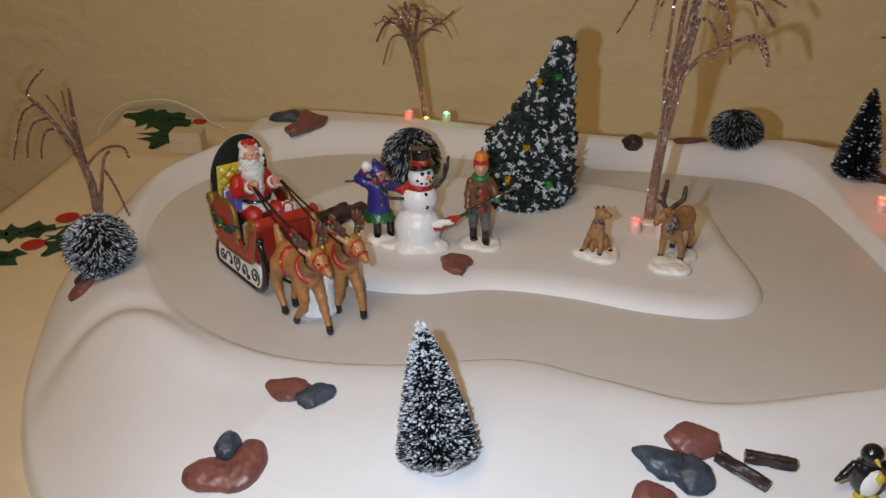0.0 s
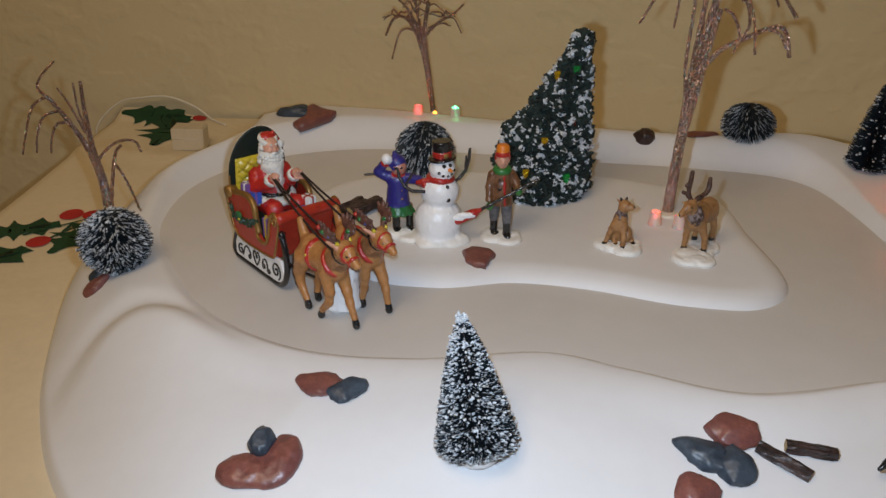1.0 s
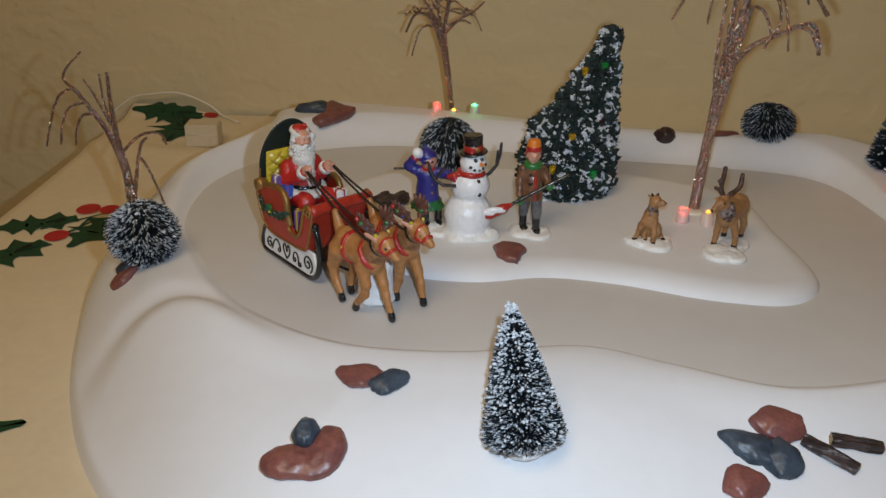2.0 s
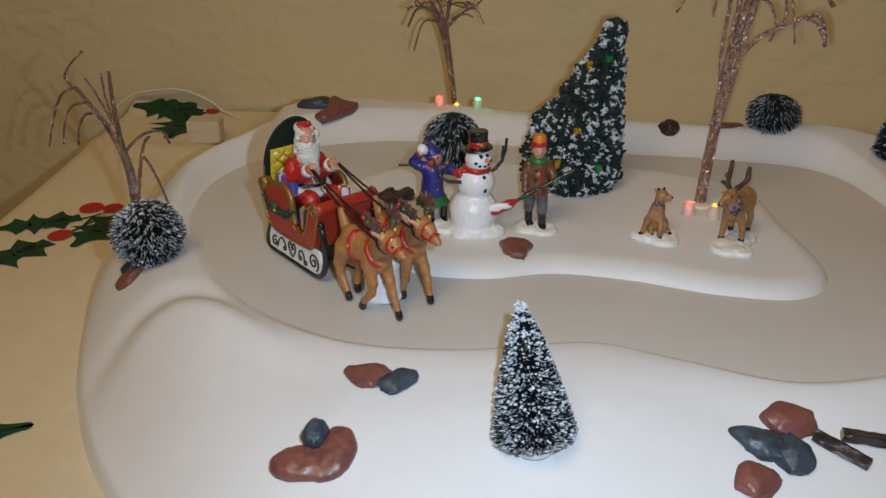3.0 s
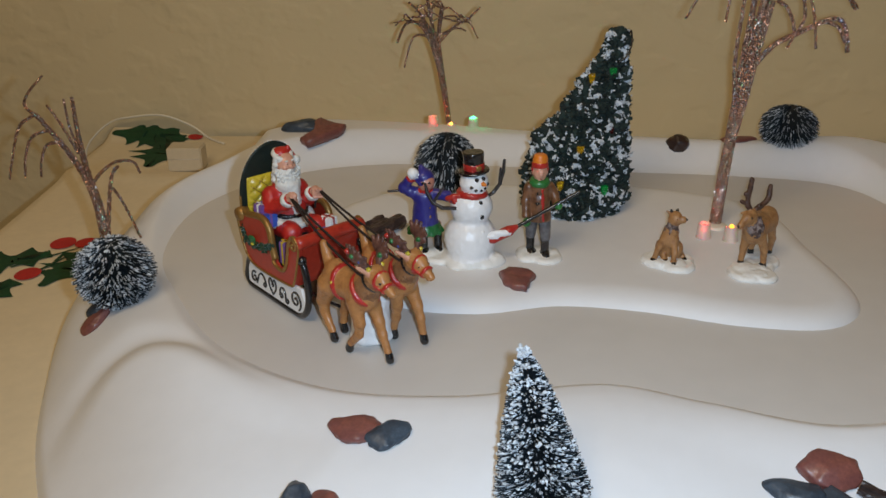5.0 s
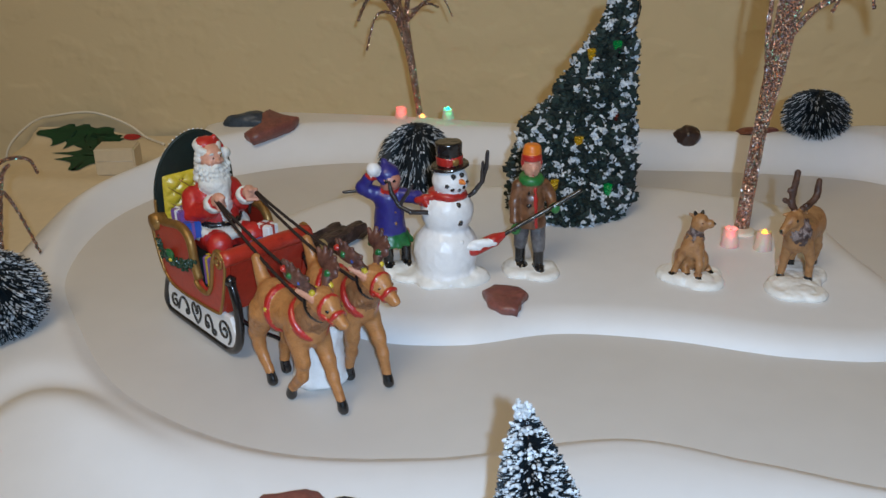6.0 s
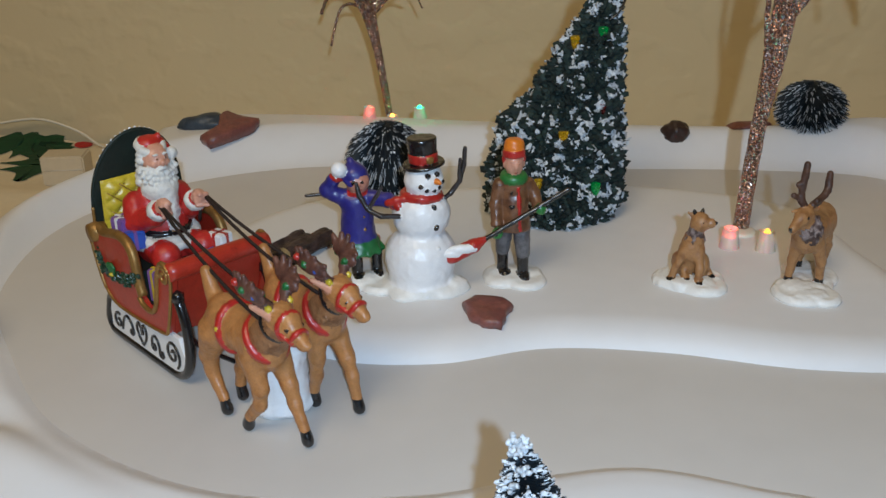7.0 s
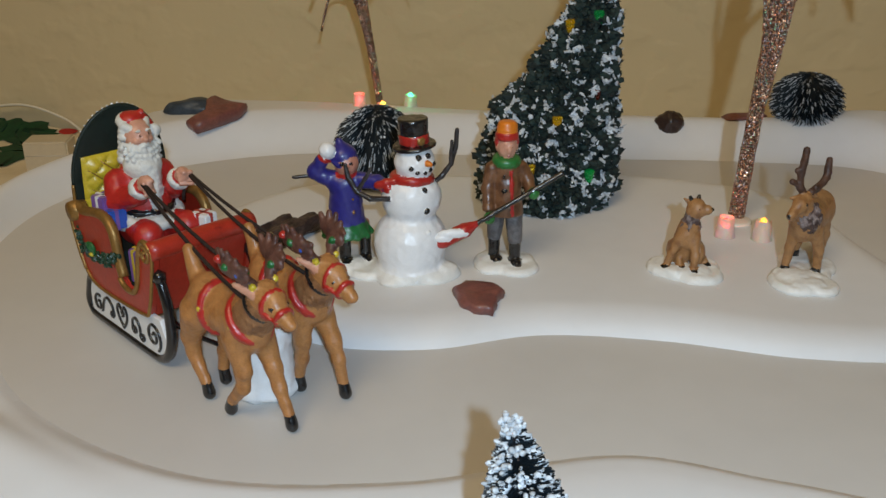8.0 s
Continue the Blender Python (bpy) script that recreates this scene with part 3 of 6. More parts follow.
def lit_pine():
    """The large flocked pine: a leaning cone of clumps with snow, small lamps and their cable."""
    rng = np.random.default_rng(11)
    H = 0.1450
    ob = thing("lit_pine_tree", pose(0.0725, 0.797, 0.063), "leaning flocked dark green pine with snow and coloured lamps", "miniature tree")
    hs = np.array([0.0, 0.02, 0.045, 0.060, 0.070, 0.092, 0.115, 0.127, 0.136, 0.1415, 0.1450])
    left = np.array([-0.0390, -0.0400, -0.0355, -0.0295, -0.0145, -0.0032, 0.0125, 0.0195, 0.0230, 0.0258, 0.0280])
    right = np.array([0.0370, 0.0395, 0.0385, 0.0375, 0.0370, 0.0362, 0.0352, 0.0346, 0.0342, 0.0328, 0.0300])
    mid = lambda z: np.interp(z, hs, (left + right) / 2)
    rad = lambda z: np.interp(z, hs, (right - left) / 2)
    prof = [(float(rad(z)) * 0.86 + 0.0004, z) for z in np.linspace(0.001, 0.1430, 26)]
    V, F = lathe(prof, 28)
    V = [(x + float(mid(z)), y, z) for x, y, z in V]
    mesh_object("core", V, F, FOLIAGE, ob, "dark foliage core")
    n = 7600
    z = H * (1 - np.sqrt(rng.random(n))) * 0.97 + 0.002
    z = np.where(rng.random(n) < 0.35, rng.random(n) * H * 0.96, z)
    a = rng.random(n) * 2 * math.pi
    bump = np.array([noise.noise(Vector((math.cos(t) * 3, math.sin(t) * 3, q * 90))) for t, q in zip(a, z)])
    tuft = np.array([noise.noise(Vector((math.cos(t) * q2 * 130, math.sin(t) * q2 * 130, q * 130 + 5))) for t, q, q2 in zip(a, z, rad(z))])
    r = rad(z) * (0.96 + 0.10 * bump) + 0.0052 * tuft + 0.0012 * (rng.random(n) - 0.3)
    P = np.stack([mid(z) + r * np.cos(a), r * np.sin(a), z], axis=1)
    field = np.array([noise.noise(Vector((p[0] * 190, p[1] * 190, p[2] * 230))) + 0.4 * noise.noise(Vector((p[0] * 520 + 9, p[1] * 520, p[2] * 520))) for p in P]) + 0.25 * tuft
    white = (field > 0.235) & (r > rad(z) * 0.90)
    out = np.stack([np.cos(a), np.sin(a), 0 * a + 0.3], axis=1)
    mesh_object("foliage", *crumbs(P[~white], 0.0011 + 0.0011 * rng.random((~white).sum()), rng, out[~white], 0.5), FOLIAGE, ob, "crumbly dark green clumps", smooth=False)
    w = np.repeat(P[white], 4, axis=0) + rng.normal(size=(4 * white.sum(), 3)) * 0.0011 + np.repeat(out[white], 4, axis=0) * 0.0007
    mesh_object("snow_flock", *crumbs(w, 0.0004 + 0.0007 * rng.random(len(w)), rng, rng.normal(size=(len(w), 3)), 0.6), FROST, ob, "crumbly white snow flock", smooth=False)
    # stray needles break the outline
    k = rng.integers(0, n, 900)
    o2 = out[k] + 0.7 * rng.normal(size=(900, 3))
    o2 /= np.linalg.norm(o2, axis=1)[:, None]
    mesh_object("stray_needles", *needles(P[k], P[k] + o2 * 0.0042, 0.00022), NEEDLE, ob, smooth=False)
    # lamps
    def bulb(x, z, material, label, front=-1.0):
        y = front * math.sqrt(max(float(rad(z)) ** 2 - (x - float(mid(z))) ** 2, 1e-6)) - 0.001
        b = mesh_object("lamp", *lathe([(0.0012, -0.0036), (0.0019, -0.0026), (0.0026, 0.0010), (0.0030, 0.0036), (0.0026, 0.0042), (0.0010, 0.0044)], 12), material, ob, label)
        b.location = (x, y, z)
        s = mesh_object("lamp_socket", *lathe([(0.0012, -0.0056), (0.0015, -0.0050), (0.0015, -0.0030), (0.0011, -0.0028)], 10), BLACK, b)
    bulb(-0.0035, 0.0565, LAMP_YELLOW, "lit yellow lamp")
    bulb(0.0160, 0.0250, LAMP_GREEN, "green lamp")
    bulb(-0.0180, 0.0290, LAMP_YELLOW, "lit yellow lamp")
    bulb(0.0225, 0.1105, LAMP_GREEN, "green lamp")
    bulb(0.0078, 0.1050, LAMP_YELLOW, "lit yellow lamp")
    bulb(0.0355, 0.0330, LAMP_RED, "dark red lamp", -0.8)
    bulb(0.0215, 0.0690, LAMP_RED, "dark red lamp", -0.86)
    path = open_spline([(0.026, -0.0125, 0.118), (0.032, -0.012, 0.123), (0.0365, -0.008, 0.131), (0.037, -0.001, 0.140), (0.037, 0.008, 0.130), (0.036, 0.024, 0.100), (0.036, 0.036, 0.040), (0.034, 0.046, 0.0012), (0.030, 0.052, 0.0012)], 6)
    mesh_object("cable", *tube_mesh(path, 0.0007, 6), BLACK, ob, "thin black cable")


LAMP_YELLOW = clear("yellow_lamp_glass", (0.62, 0.44, 0.012), 0.08, 0.06, shine=(1.0, 0.55, 0.02))
LAMP_GREEN = clear("green_lamp_glass", (0.012, 0.36, 0.09), 0.09, 0.06, shine=(0.02, 0.6, 0.12))
LAMP_RED = clear("red_lamp_glass", (0.22, 0.012, 0.012), 0.01, 0.06, shine=(0.7, 0.02, 0.02))
lit_pine()


def twig_tree(place, stems, seed, label, flakes=2600, group="glitter trees", big=1.0):
    """A wire tree: bundled stems that part into drooping twigs, all covered with glitter."""
    rng = np.random.default_rng(seed)
    ob = thing("glitter_tree", pose(*place), label, "miniature tree", group)
    trunk, spots, norms = [], [], []
    for k, (pts, r0, r1) in enumerate(stems):
        path = open_spline(pts, 7)
        path = path + 0.0003 * np.array([[math.sin(3.1 * i + k), math.cos(2.3 * i + k), 0] for i in range(len(path))])
        rr = np.linspace(r0, r1, len(path))
        m = tube_mesh(path, rr, 7)
        if k < 2:
            trunk.append(m)
        else:
            mesh_object("twig", *m, WIRE, ob)
        seg = np.linalg.norm(np.diff(path, axis=0), axis=1)
        area = float((seg * rr[1:]).sum())
        n = int(2.1 * flakes * area / 0.00035 * big)
        i = rng.choice(len(seg), n, p=seg * rr[1:] / (seg * rr[1:]).sum())
        u = rng.random((n, 1))
        c = path[i] * (1 - u) + path[i + 1] * u
        d = rng.normal(size=(n, 3))
        t = path[i + 1] - path[i]
        t /= np.linalg.norm(t, axis=1)[:, None] + 1e-9
        d -= (d * t).sum(axis=1)[:, None] * t
        d /= np.linalg.norm(d, axis=1)[:, None] + 1e-9
        spots.append(c + d * rr[i][:, None] * 1.06)
        norms.append(d)
    mesh_object("trunk", *join(trunk), WIRE, ob, "bundled brown wire trunk")
    g = mesh_object("glitter", *chips(np.vstack(spots), np.vstack(norms), 0.00050, rng), GLITTER, ob, "copper and silver glitter", smooth=False)
    return ob


def droop(start, way, length, fall, rng, n=5):
    """A twig that leaves start along way and bends down."""
    way = np.array(way, dtype=float)
    way /= np.linalg.norm(way)
    pts = []
    for i in range(n):
        s = i / (n - 1)
        pts.append(np.array(start) + way * length * s + np.array([0, 0, -fall]) * s ** 2.4 + 0.0012 * rng.normal(size=3) * (i > 0))
    return pts


def crown(starts, rng, length, fall, r, each):
    out = []
    for p in starts:
        for _ in range(each):
            a = rng.random() * 2 * math.pi
            out.append((droop(p, (math.cos(a), 0.7 * math.sin(a), 0.9 * rng.random() + 0.1), length * (0.6 + 0.6 * rng.random()), fall * (0.5 + rng.random()), rng), r, r * 0.6))
    return out


def right_tree():
    rng = np.random.default_rng(21)
    S = [([(0, 0, 0), (0.003, 0, 0.050), (0.0075, 0, 0.100), (0.0125, 0, 0.140), (0.019, 0, 0.175), (0.027, 0.004, 0.205)], 0.0041, 0.0024),
         ([(0.001, 0.002, 0.0), (0.0035, 0.002, 0.06), (0.0065, 0.002, 0.11), (0.0095, 0.002, 0.15), (0.012, 0.002, 0.180), (0.016, 0, 0.215)], 0.0029, 0.0014),
         ([(0.004, -0.003, 0.080), (0.0025, -0.003, 0.105), (0.0005, -0.002, 0.130), (0.002, -0.002, 0.165), (0.004, -0.001, 0.205)], 0.0014, 0.0010),
         ([(0.005, -0.003, 0.070), (0.0105, -0.003, 0.100), (0.0150, -0.003, 0.130), (0.022, -0.003, 0.170)], 0.0024, 0.0018),
         ([(0.0145, -0.003, 0.125), (0.026, -0.004, 0.139), (0.040, -0.006, 0.147), (0.058, -0.008, 0.156), (0.069, -0.008, 0.157), (0.075, -0.008, 0.148), (0.078, -0.008, 0.134)], 0.0018, 0.0013),
         ([(0.058, -0.008, 0.156), (0.068, -0.010, 0.152), (0.074, -0.011, 0.141)], 0.0012, 0.0009),
         ([(0.028, 0, 0.185), (0.045, -0.004, 0.186), (0.064, -0.008, 0.182), (0.078, -0.010, 0.164)], 0.0013, 0.0009),
         ([(0.030, 0, 0.190), (0.052, 0.004, 0.192), (0.075, 0.006, 0.184), (0.090, 0.006, 0.176)], 0.0013, 0.0009),
         ([(0.025, -0.003, 0.170), (0.032, -0.006, 0.165), (0.038, -0.008, 0.150), (0.034, -0.009, 0.138)], 0.0012, 0.0009),
         ([(0.028, -0.002, 0.182), (0.040, -0.006, 0.176), (0.044, -0.008, 0.160), (0.040, -0.009, 0.150)], 0.0012, 0.0009)]
    S += crown([(0.034, 0.004, 0.203), (0.028, 0, 0.19), (0.004, 0, 0.21)], rng, 0.055, 0.045, 0.0012, 5)
    twig_tree((0.1720, 0.744, 0.0635), S, 22, "tall brown wire tree covered in copper and silver glitter", big=1.5)


def rear_tree():
    rng = np.random.default_rng(31)
    S = [([(0, 0, 0), (-0.004, 0, 0.03), (-0.009, 0, 0.06), (-0.016, 0, 0.085), (-0.026, 0, 0.105)], 0.0019, 0.0022),
         ([(0.001, 0.001, 0), (-0.003, 0.001, 0.035), (-0.007, 0.001, 0.065), (-0.009, 0, 0.09), (-0.005, 0, 0.118)], 0.0018, 0.0019),
         ([(-0.006, -0.001, 0.050), (-0.011, -0.001, 0.080), (-0.016, -0.001, 0.108), (-0.019, 0, 0.125)], 0.0016, 0.0013),
         ([(-0.010, 0, 0.070), (-0.020, 0, 0.093), (-0.030, -0.002, 0.104), (-0.040, -0.004, 0.102), (-0.048, -0.005, 0.086)], 0.0016, 0.0010),
         ([(-0.016, 0, 0.088), (-0.027, 0, 0.092), (-0.035, -0.003, 0.086), (-0.042, -0.004, 0.062)], 0.0011, 0.0007),
         ([(-0.014, 0, 0.090), (-0.026, 0, 0.112), (-0.036, 0, 0.122)], 0.0014, 0.0009),
         ([(-0.008, 0, 0.085), (0.006, 0, 0.099), (0.018, 0, 0.105), (0.030, 0, 0.116)], 0.0014, 0.0008),
         ([(-0.006, 0, 0.092), (0.008, 0.002, 0.097), (0.017, 0.002, 0.094)], 0.0011, 0.0007)]
    S += crown([(-0.034, -0.003, 0.105), (-0.018, 0, 0.108), (-0.004, 0, 0.115), (0.010, 0, 0.104)], rng, 0.026, 0.014, 0.0008, 4)
    twig_tree((-0.019, 0.981, ground(-0.019, 0.981) - 0.001), S, 32, "small brown wire tree with glitter, on the far snow bank")


def left_tree():
    S = [([(0, 0, 0), (0.000, 0, 0.025), (-0.002, 0, 0.050), (-0.010, 0, 0.076), (-0.022, 0, 0.098), (-0.034, 0, 0.116)], 0.0033, 0.0013),
         ([(0.001, 0, 0.0), (0.001, 0, 0.04), (-0.004, 0, 0.07), (-0.006, 0, 0.10), (-0.006, 0, 0.128)], 0.0030, 0.0012),
         ([(0.002, 0, 0.012), (0.008, 0, 0.045), (0.014, -0.002, 0.068), (0.020, -0.003, 0.076)], 0.0016, 0.0010),
         ([(0.012, 0, 0.058), (0.018, -0.003, 0.050), (0.024, -0.004, 0.034), (0.029, -0.005, 0.018)], 0.0010, 0.0007),
         ([(-0.004, 0, 0.058), (0.006, 0, 0.070), (0.018, 0, 0.078), (0.030, 0.002, 0.077), (0.034, 0.002, 0.068)], 0.0012, 0.0008),
         ([(-0.030, 0, 0.112), (-0.040, 0, 0.122), (-0.036, 0, 0.132), (-0.024, 0, 0.144)], 0.0011, 0.0007),
         ([(-0.034, 0, 0.116), (-0.046, -0.002, 0.108), (-0.054, -0.003, 0.088), (-0.060, -0.004, 0.068)], 0.0011, 0.0007),
         ([(-0.026, 0, 0.104), (-0.038, -0.003, 0.100), (-0.045, -0.004, 0.086), (-0.048, -0.005, 0.070)], 0.0011, 0.0007),
         ([(-0.018, 0, 0.094), (-0.028, -0.004, 0.094), (-0.034, -0.005, 0.082), (-0.036, -0.006, 0.070)], 0.0011, 0.0007),
         ([(-0.008, 0, 0.085), (-0.018, 0.002, 0.108), (-0.026, 0.003, 0.122)], 0.0010, 0.0007),
         ([(-0.005, 0, 0.080), (-0.012, 0.003, 0.104), (-0.013, 0.003, 0.126)], 0.0010, 0.0007)]
    twig_tree((-0.296, 0.763, ground(-0.296, 0.763) - 0.001), S, 42, "small brown wire tree with glitter, behind the frosted bush", big=0.95)


def end_tree():
    rng = np.random.default_rng(51)
    S = [([(0, 0, 0), (0.002, 0, 0.06), (0.004, 0, 0.12), (0.004, 0, 0.165)], 0.0050, 0.0030),
         ([(0.002, 0, 0.0), (-0.001, 0, 0.07), (0.000, 0, 0.13), (-0.004, 0, 0.18)], 0.0040, 0.0020),
         ([(0, 0, 0.12), (-0.010, 0, 0.135), (-0.026, -0.002, 0.136), (-0.044, -0.003, 0.134)], 0.0016, 0.0009),
         ([(0, 0, 0.13), (-0.012, 0, 0.122), (-0.022, 0, 0.112)], 0.0013, 0.0009),
         ([(0, 0, 0.14), (-0.010, 0, 0.150), (-0.020, 0, 0.160)], 0.0013, 0.0009)]
    S += crown([(0.004, 0, 0.16), (0.0, 0, 0.14)], rng, 0.035, 0.03, 0.0011, 5)
    twig_tree((0.408, 0.806, ground(0.408, 0.806) - 0.001), S, 52, "brown wire tree with glitter, beside a dark bottle-brush pine")


right_tree(), rear_tree(), left_tree(), end_tree()


def stone(place, size, turn, seed, material, label, group="stones", sharp=0.25, dent=None, chips=9):
    """A weathered stone: a ball pressed flat and chipped, with noise, a pointed end or a dent."""
    bm = bmesh.new()
    rng = np.random.default_rng(400 + seed)
    cuts = [(Vector(rng.normal(size=3)).normalized(), 0.72 + 0.22 * rng.random()) for _ in range(chips)]
    bmesh.ops.create_icosphere(bm, subdivisions=4, radius=1)
    for v in bm.verts:
        c = v.co.copy()
        k = 1 + 0.20 * noise.noise(c * 1.1 + Vector((seed, 0, 0))) + 0.10 * noise.noise(c * 2.6 + Vector((0, seed, 0))) + 0.09 * abs(noise.noise(c * 2.1 + Vector((seed, seed, 0)))) + 0.045 * noise.noise(c * 6 + Vector((0, 0, seed)))
        if dent:
            k -= dent[2] * math.exp(-((c.x - dent[0]) ** 2 + (c.y - dent[1]) ** 2) / 0.18)
        p = c * k
        for n, far in cuts:
            over = p.dot(n) - far
            if over > 0:
                p -= n * over * 0.85
        v.co = p * (1.08 + sharp * max(0, c.x) ** 4 * (1 - abs(c.y)))
        v.co.z = v.co.z if v.co.z > -0.45 else -0.45 + 0.12 * (v.co.z + 0.45)
        v.co = Vector((v.co.x * size[0], v.co.y * size[1], v.co.z * size[2]))
    ob = part("stone", bm, material, None)
    x, y = place[0], place[1]
    slope = Vector((ground(x - 0.008, y) - ground(x + 0.008, y), ground(x, y - 0.008) - ground(x, y + 0.008), 0.016)).normalized()
    ob.matrix_world = Matrix.Translation(place) @ slope.to_track_quat("Z", "Y").to_matrix().to_4x4() @ pose(0, 0, 0, 0, 0, turn + math.degrees(-slope.to_track_quat("Z", "Y").to_euler().z))
    return tagged(ob, label, "stone", group)


def slab_stone(place, ring, thick, tilt, turn, seed, label):
    """A flat broken stone: an angular outline with chipped edges and an uneven top."""
    rng = np.random.default_rng(seed)
    outline = []
    for a, b in zip(np.array(ring), np.roll(np.array(ring), -1, axis=0)):
        outline += [a + (b - a) * t + 0.0005 * rng.normal(size=2) * (t > 0) for t in (0.0, 0.33, 0.67)]
    outline = np.array(outline)
    mid = outline.mean(axis=0)
    V, F, n = [], [], len(outline)
    layers = ((0.94, -0.3), (1.0, 0.35), (0.97, 0.8), (0.86, 1.0), (0.55, 1.08), (0.25, 1.05))
    for k, (f, h) in enumerate(layers):
        for p in outline:
            q = mid + (p - mid) * f
            V.append((q[0], q[1], thick * (h + (0.16 * noise.noise(Vector((q[0] * 160, q[1] * 160, seed))) + 0.05 * rng.normal()) * (k > 1))))
    for k in range(len(layers) - 1):
        F += [(k * n + i, k * n + (i + 1) % n, (k + 1) * n + (i + 1) % n, (k + 1) * n + i) for i in range(n)]
    F += [tuple(range(n))[::-1], tuple(range((len(layers) - 1) * n, len(layers) * n))]
    ob = mesh_object("stone", V, F, ROCK_RED)
    ob.matrix_world = pose(*place, tilt, 0, turn)
    return tagged(ob, label, "stone", "stones")


def on_snow(x, y, lift):
    return (x, y, ground(x, y) + lift)


slab_stone(on_snow(0.010, 0.658, 0.0008), [(-0.0122, 0.0086), (-0.0048, 0.0150), (0.0088, 0.0112), (0.0130, 0.0035), (0.0078, -0.0045), (0.0046, -0.0140), (-0.0046, -0.0110), (-0.0106, -0.0035)], 0.0042, 3, 0, 71, "flat red-brown stone lying on the island snow")
stone(on_snow(-0.0938, 0.5025, 0.0016), (0.0122, 0.0100, 0.0048), 165, 2, ROCK_RED, "flat red-brown stone on the near snow bank", sharp=0.5)
stone(on_snow(-0.0785, 0.4955, 0.0026), (0.0105, 0.0074, 0.0050), 32, 3, ROCK_BLUE, "small pointed slate-blue stone leaning on a red one", sharp=0.6)
KIDNEY_AT = on_snow(-0.1225, 0.4445, -0.0005)
stone(on_snow(-0.1240, 0.4550, 0.0045), (0.0095, 0.0068, 0.0080), 80, 5, ROCK_BLUE, "small slate-blue stone set in a red one", sharp=0.15)
stone(on_snow(0.1452, 0.4580, 0.0026), (0.0135, 0.0105, 0.0062), 170, 6, ROCK_RED, "red-brown stone beside dark slate ones", sharp=0.2)
stone(on_snow(0.1265, 0.4440, 0.0024), (0.0125, 0.0095, 0.0056), 150, 7, ROCK_BLUE, "pointed dark slate stone on the near bank", sharp=0.6)
stone(on_snow(0.1400, 0.4365, 0.0026), (0.0098, 0.0132, 0.0060), -12, 8, ROCK_BLUE, "rounded dark slate stone on the near bank", sharp=0.15)
stone(on_snow(0.1150, 0.4220, 0.0024), (0.0112, 0.0102, 0.0055), 10, 9, ROCK_RED, "rounded red-brown stone on the near bank", sharp=0.1)
stone(on_snow(-0.2745, 0.6630, 0.0030), (0.0088, 0.0070, 0.0055), 20, 10, ROCK_BLUE, "dark slate stone under the frosted bush")
stone(on_snow(-0.2760, 0.6540, 0.0016), (0.0110, 0.0068, 0.0042), 30, 11, ROCK_RED, "red-brown stone below the frosted bush")
slab_stone(on_snow(-0.1375, 0.9440, 0.0010), [(-0.0040, 0.0210), (0.0205, 0.0085), (0.0175, 0.0010), (0.0050, -0.0085), (-0.0155, -0.0200), (-0.0220, -0.0120), (-0.0095, 0.0010), (-0.0095, 0.0150)], 0.0065, 17, 0, 72, "angular flat red-brown stone on the far snow bank")
stone(on_snow(-0.158, 0.962, 0.0020), (0.0195, 0.0090, 0.0075), 176, 13, ROCK_BLUE, "dark slate stone beside a red one on the far bank")
stone(on_snow(0.186, 0.904, 0.0006), (0.0090, 0.0080, 0.0078), 0, 14, ROCK_DARK, "small dark brown stone on the far bank", sharp=0.0, chips=2)
stone(on_snow(0.240, 0.904, 0.0006), (0.0140, 0.0080, 0.0036), 0, 15, ROCK_RED, "low red-brown stone half sunk in the far bank")
stone(on_snow(0.390, 0.815, 0.0020), (0.0110, 0.0070, 0.0050), -30, 16, ROCK_DARK, "dark stone at the foot of a pine")
stone(on_snow(0.362, 0.706, 0.0080), (0.0075, 0.0075, 0.0160), 0, 17, ROCK_DARK, "upright dark brown stone beside the pond")


def log_piece(parent, a, b, radius, seed):
    """One log: a ridged bark tube with pale cut ends."""
    rng = np.random.default_rng(seed)
    a, b = np.array(a), np.array(b)
    sides, rings = 18, 12
    d = (b - a) / np.linalg.norm(b - a)
    n = np.cross(d, (0, 0, 1.0))
    n /= np.linalg.norm(n)
    u = np.cross(n, d)
    ridge = 1 + 0.13 * rng.normal(size=sides)
    V, F = [], []
    for i in range(rings):
        s = i / (rings - 1)
        for k in range(sides):
            t = 2 * math.pi * k / sides
            r = radius * ridge[k] * (1 + 0.07 * math.sin(9 * s + 2 * k) + 0.03 * rng.normal()) * (0.93 if i in (0, rings - 1) else 1)
            V.append(a + (b - a) * s + r * (math.cos(t) * n + 0.85 * math.sin(t) * u))
    for i in range(rings - 1):
        for k in range(sides):
            F.append((i * sides + k, i * sides + (k + 1) % sides, (i + 1) * sides + (k + 1) % sides, (i + 1) * sides + k))
    mesh_object("log", V, F, BARK, parent, "ridged dark bark", smooth=False)
    for i, flip in ((0, True), (rings - 1, False)):
        ring = [V[i * sides + k] for k in range(sides)]
        c = sum(ring) / sides + (d if i else -d) * 0.0003
        f = [(k, (k + 1) % sides, sides) for k in range(sides)]
        mesh_object("cut_end", ring + [c], [q[::-1] for q in f] if flip else f, BARK_CUT, parent, "pale cut wood", smooth=False)


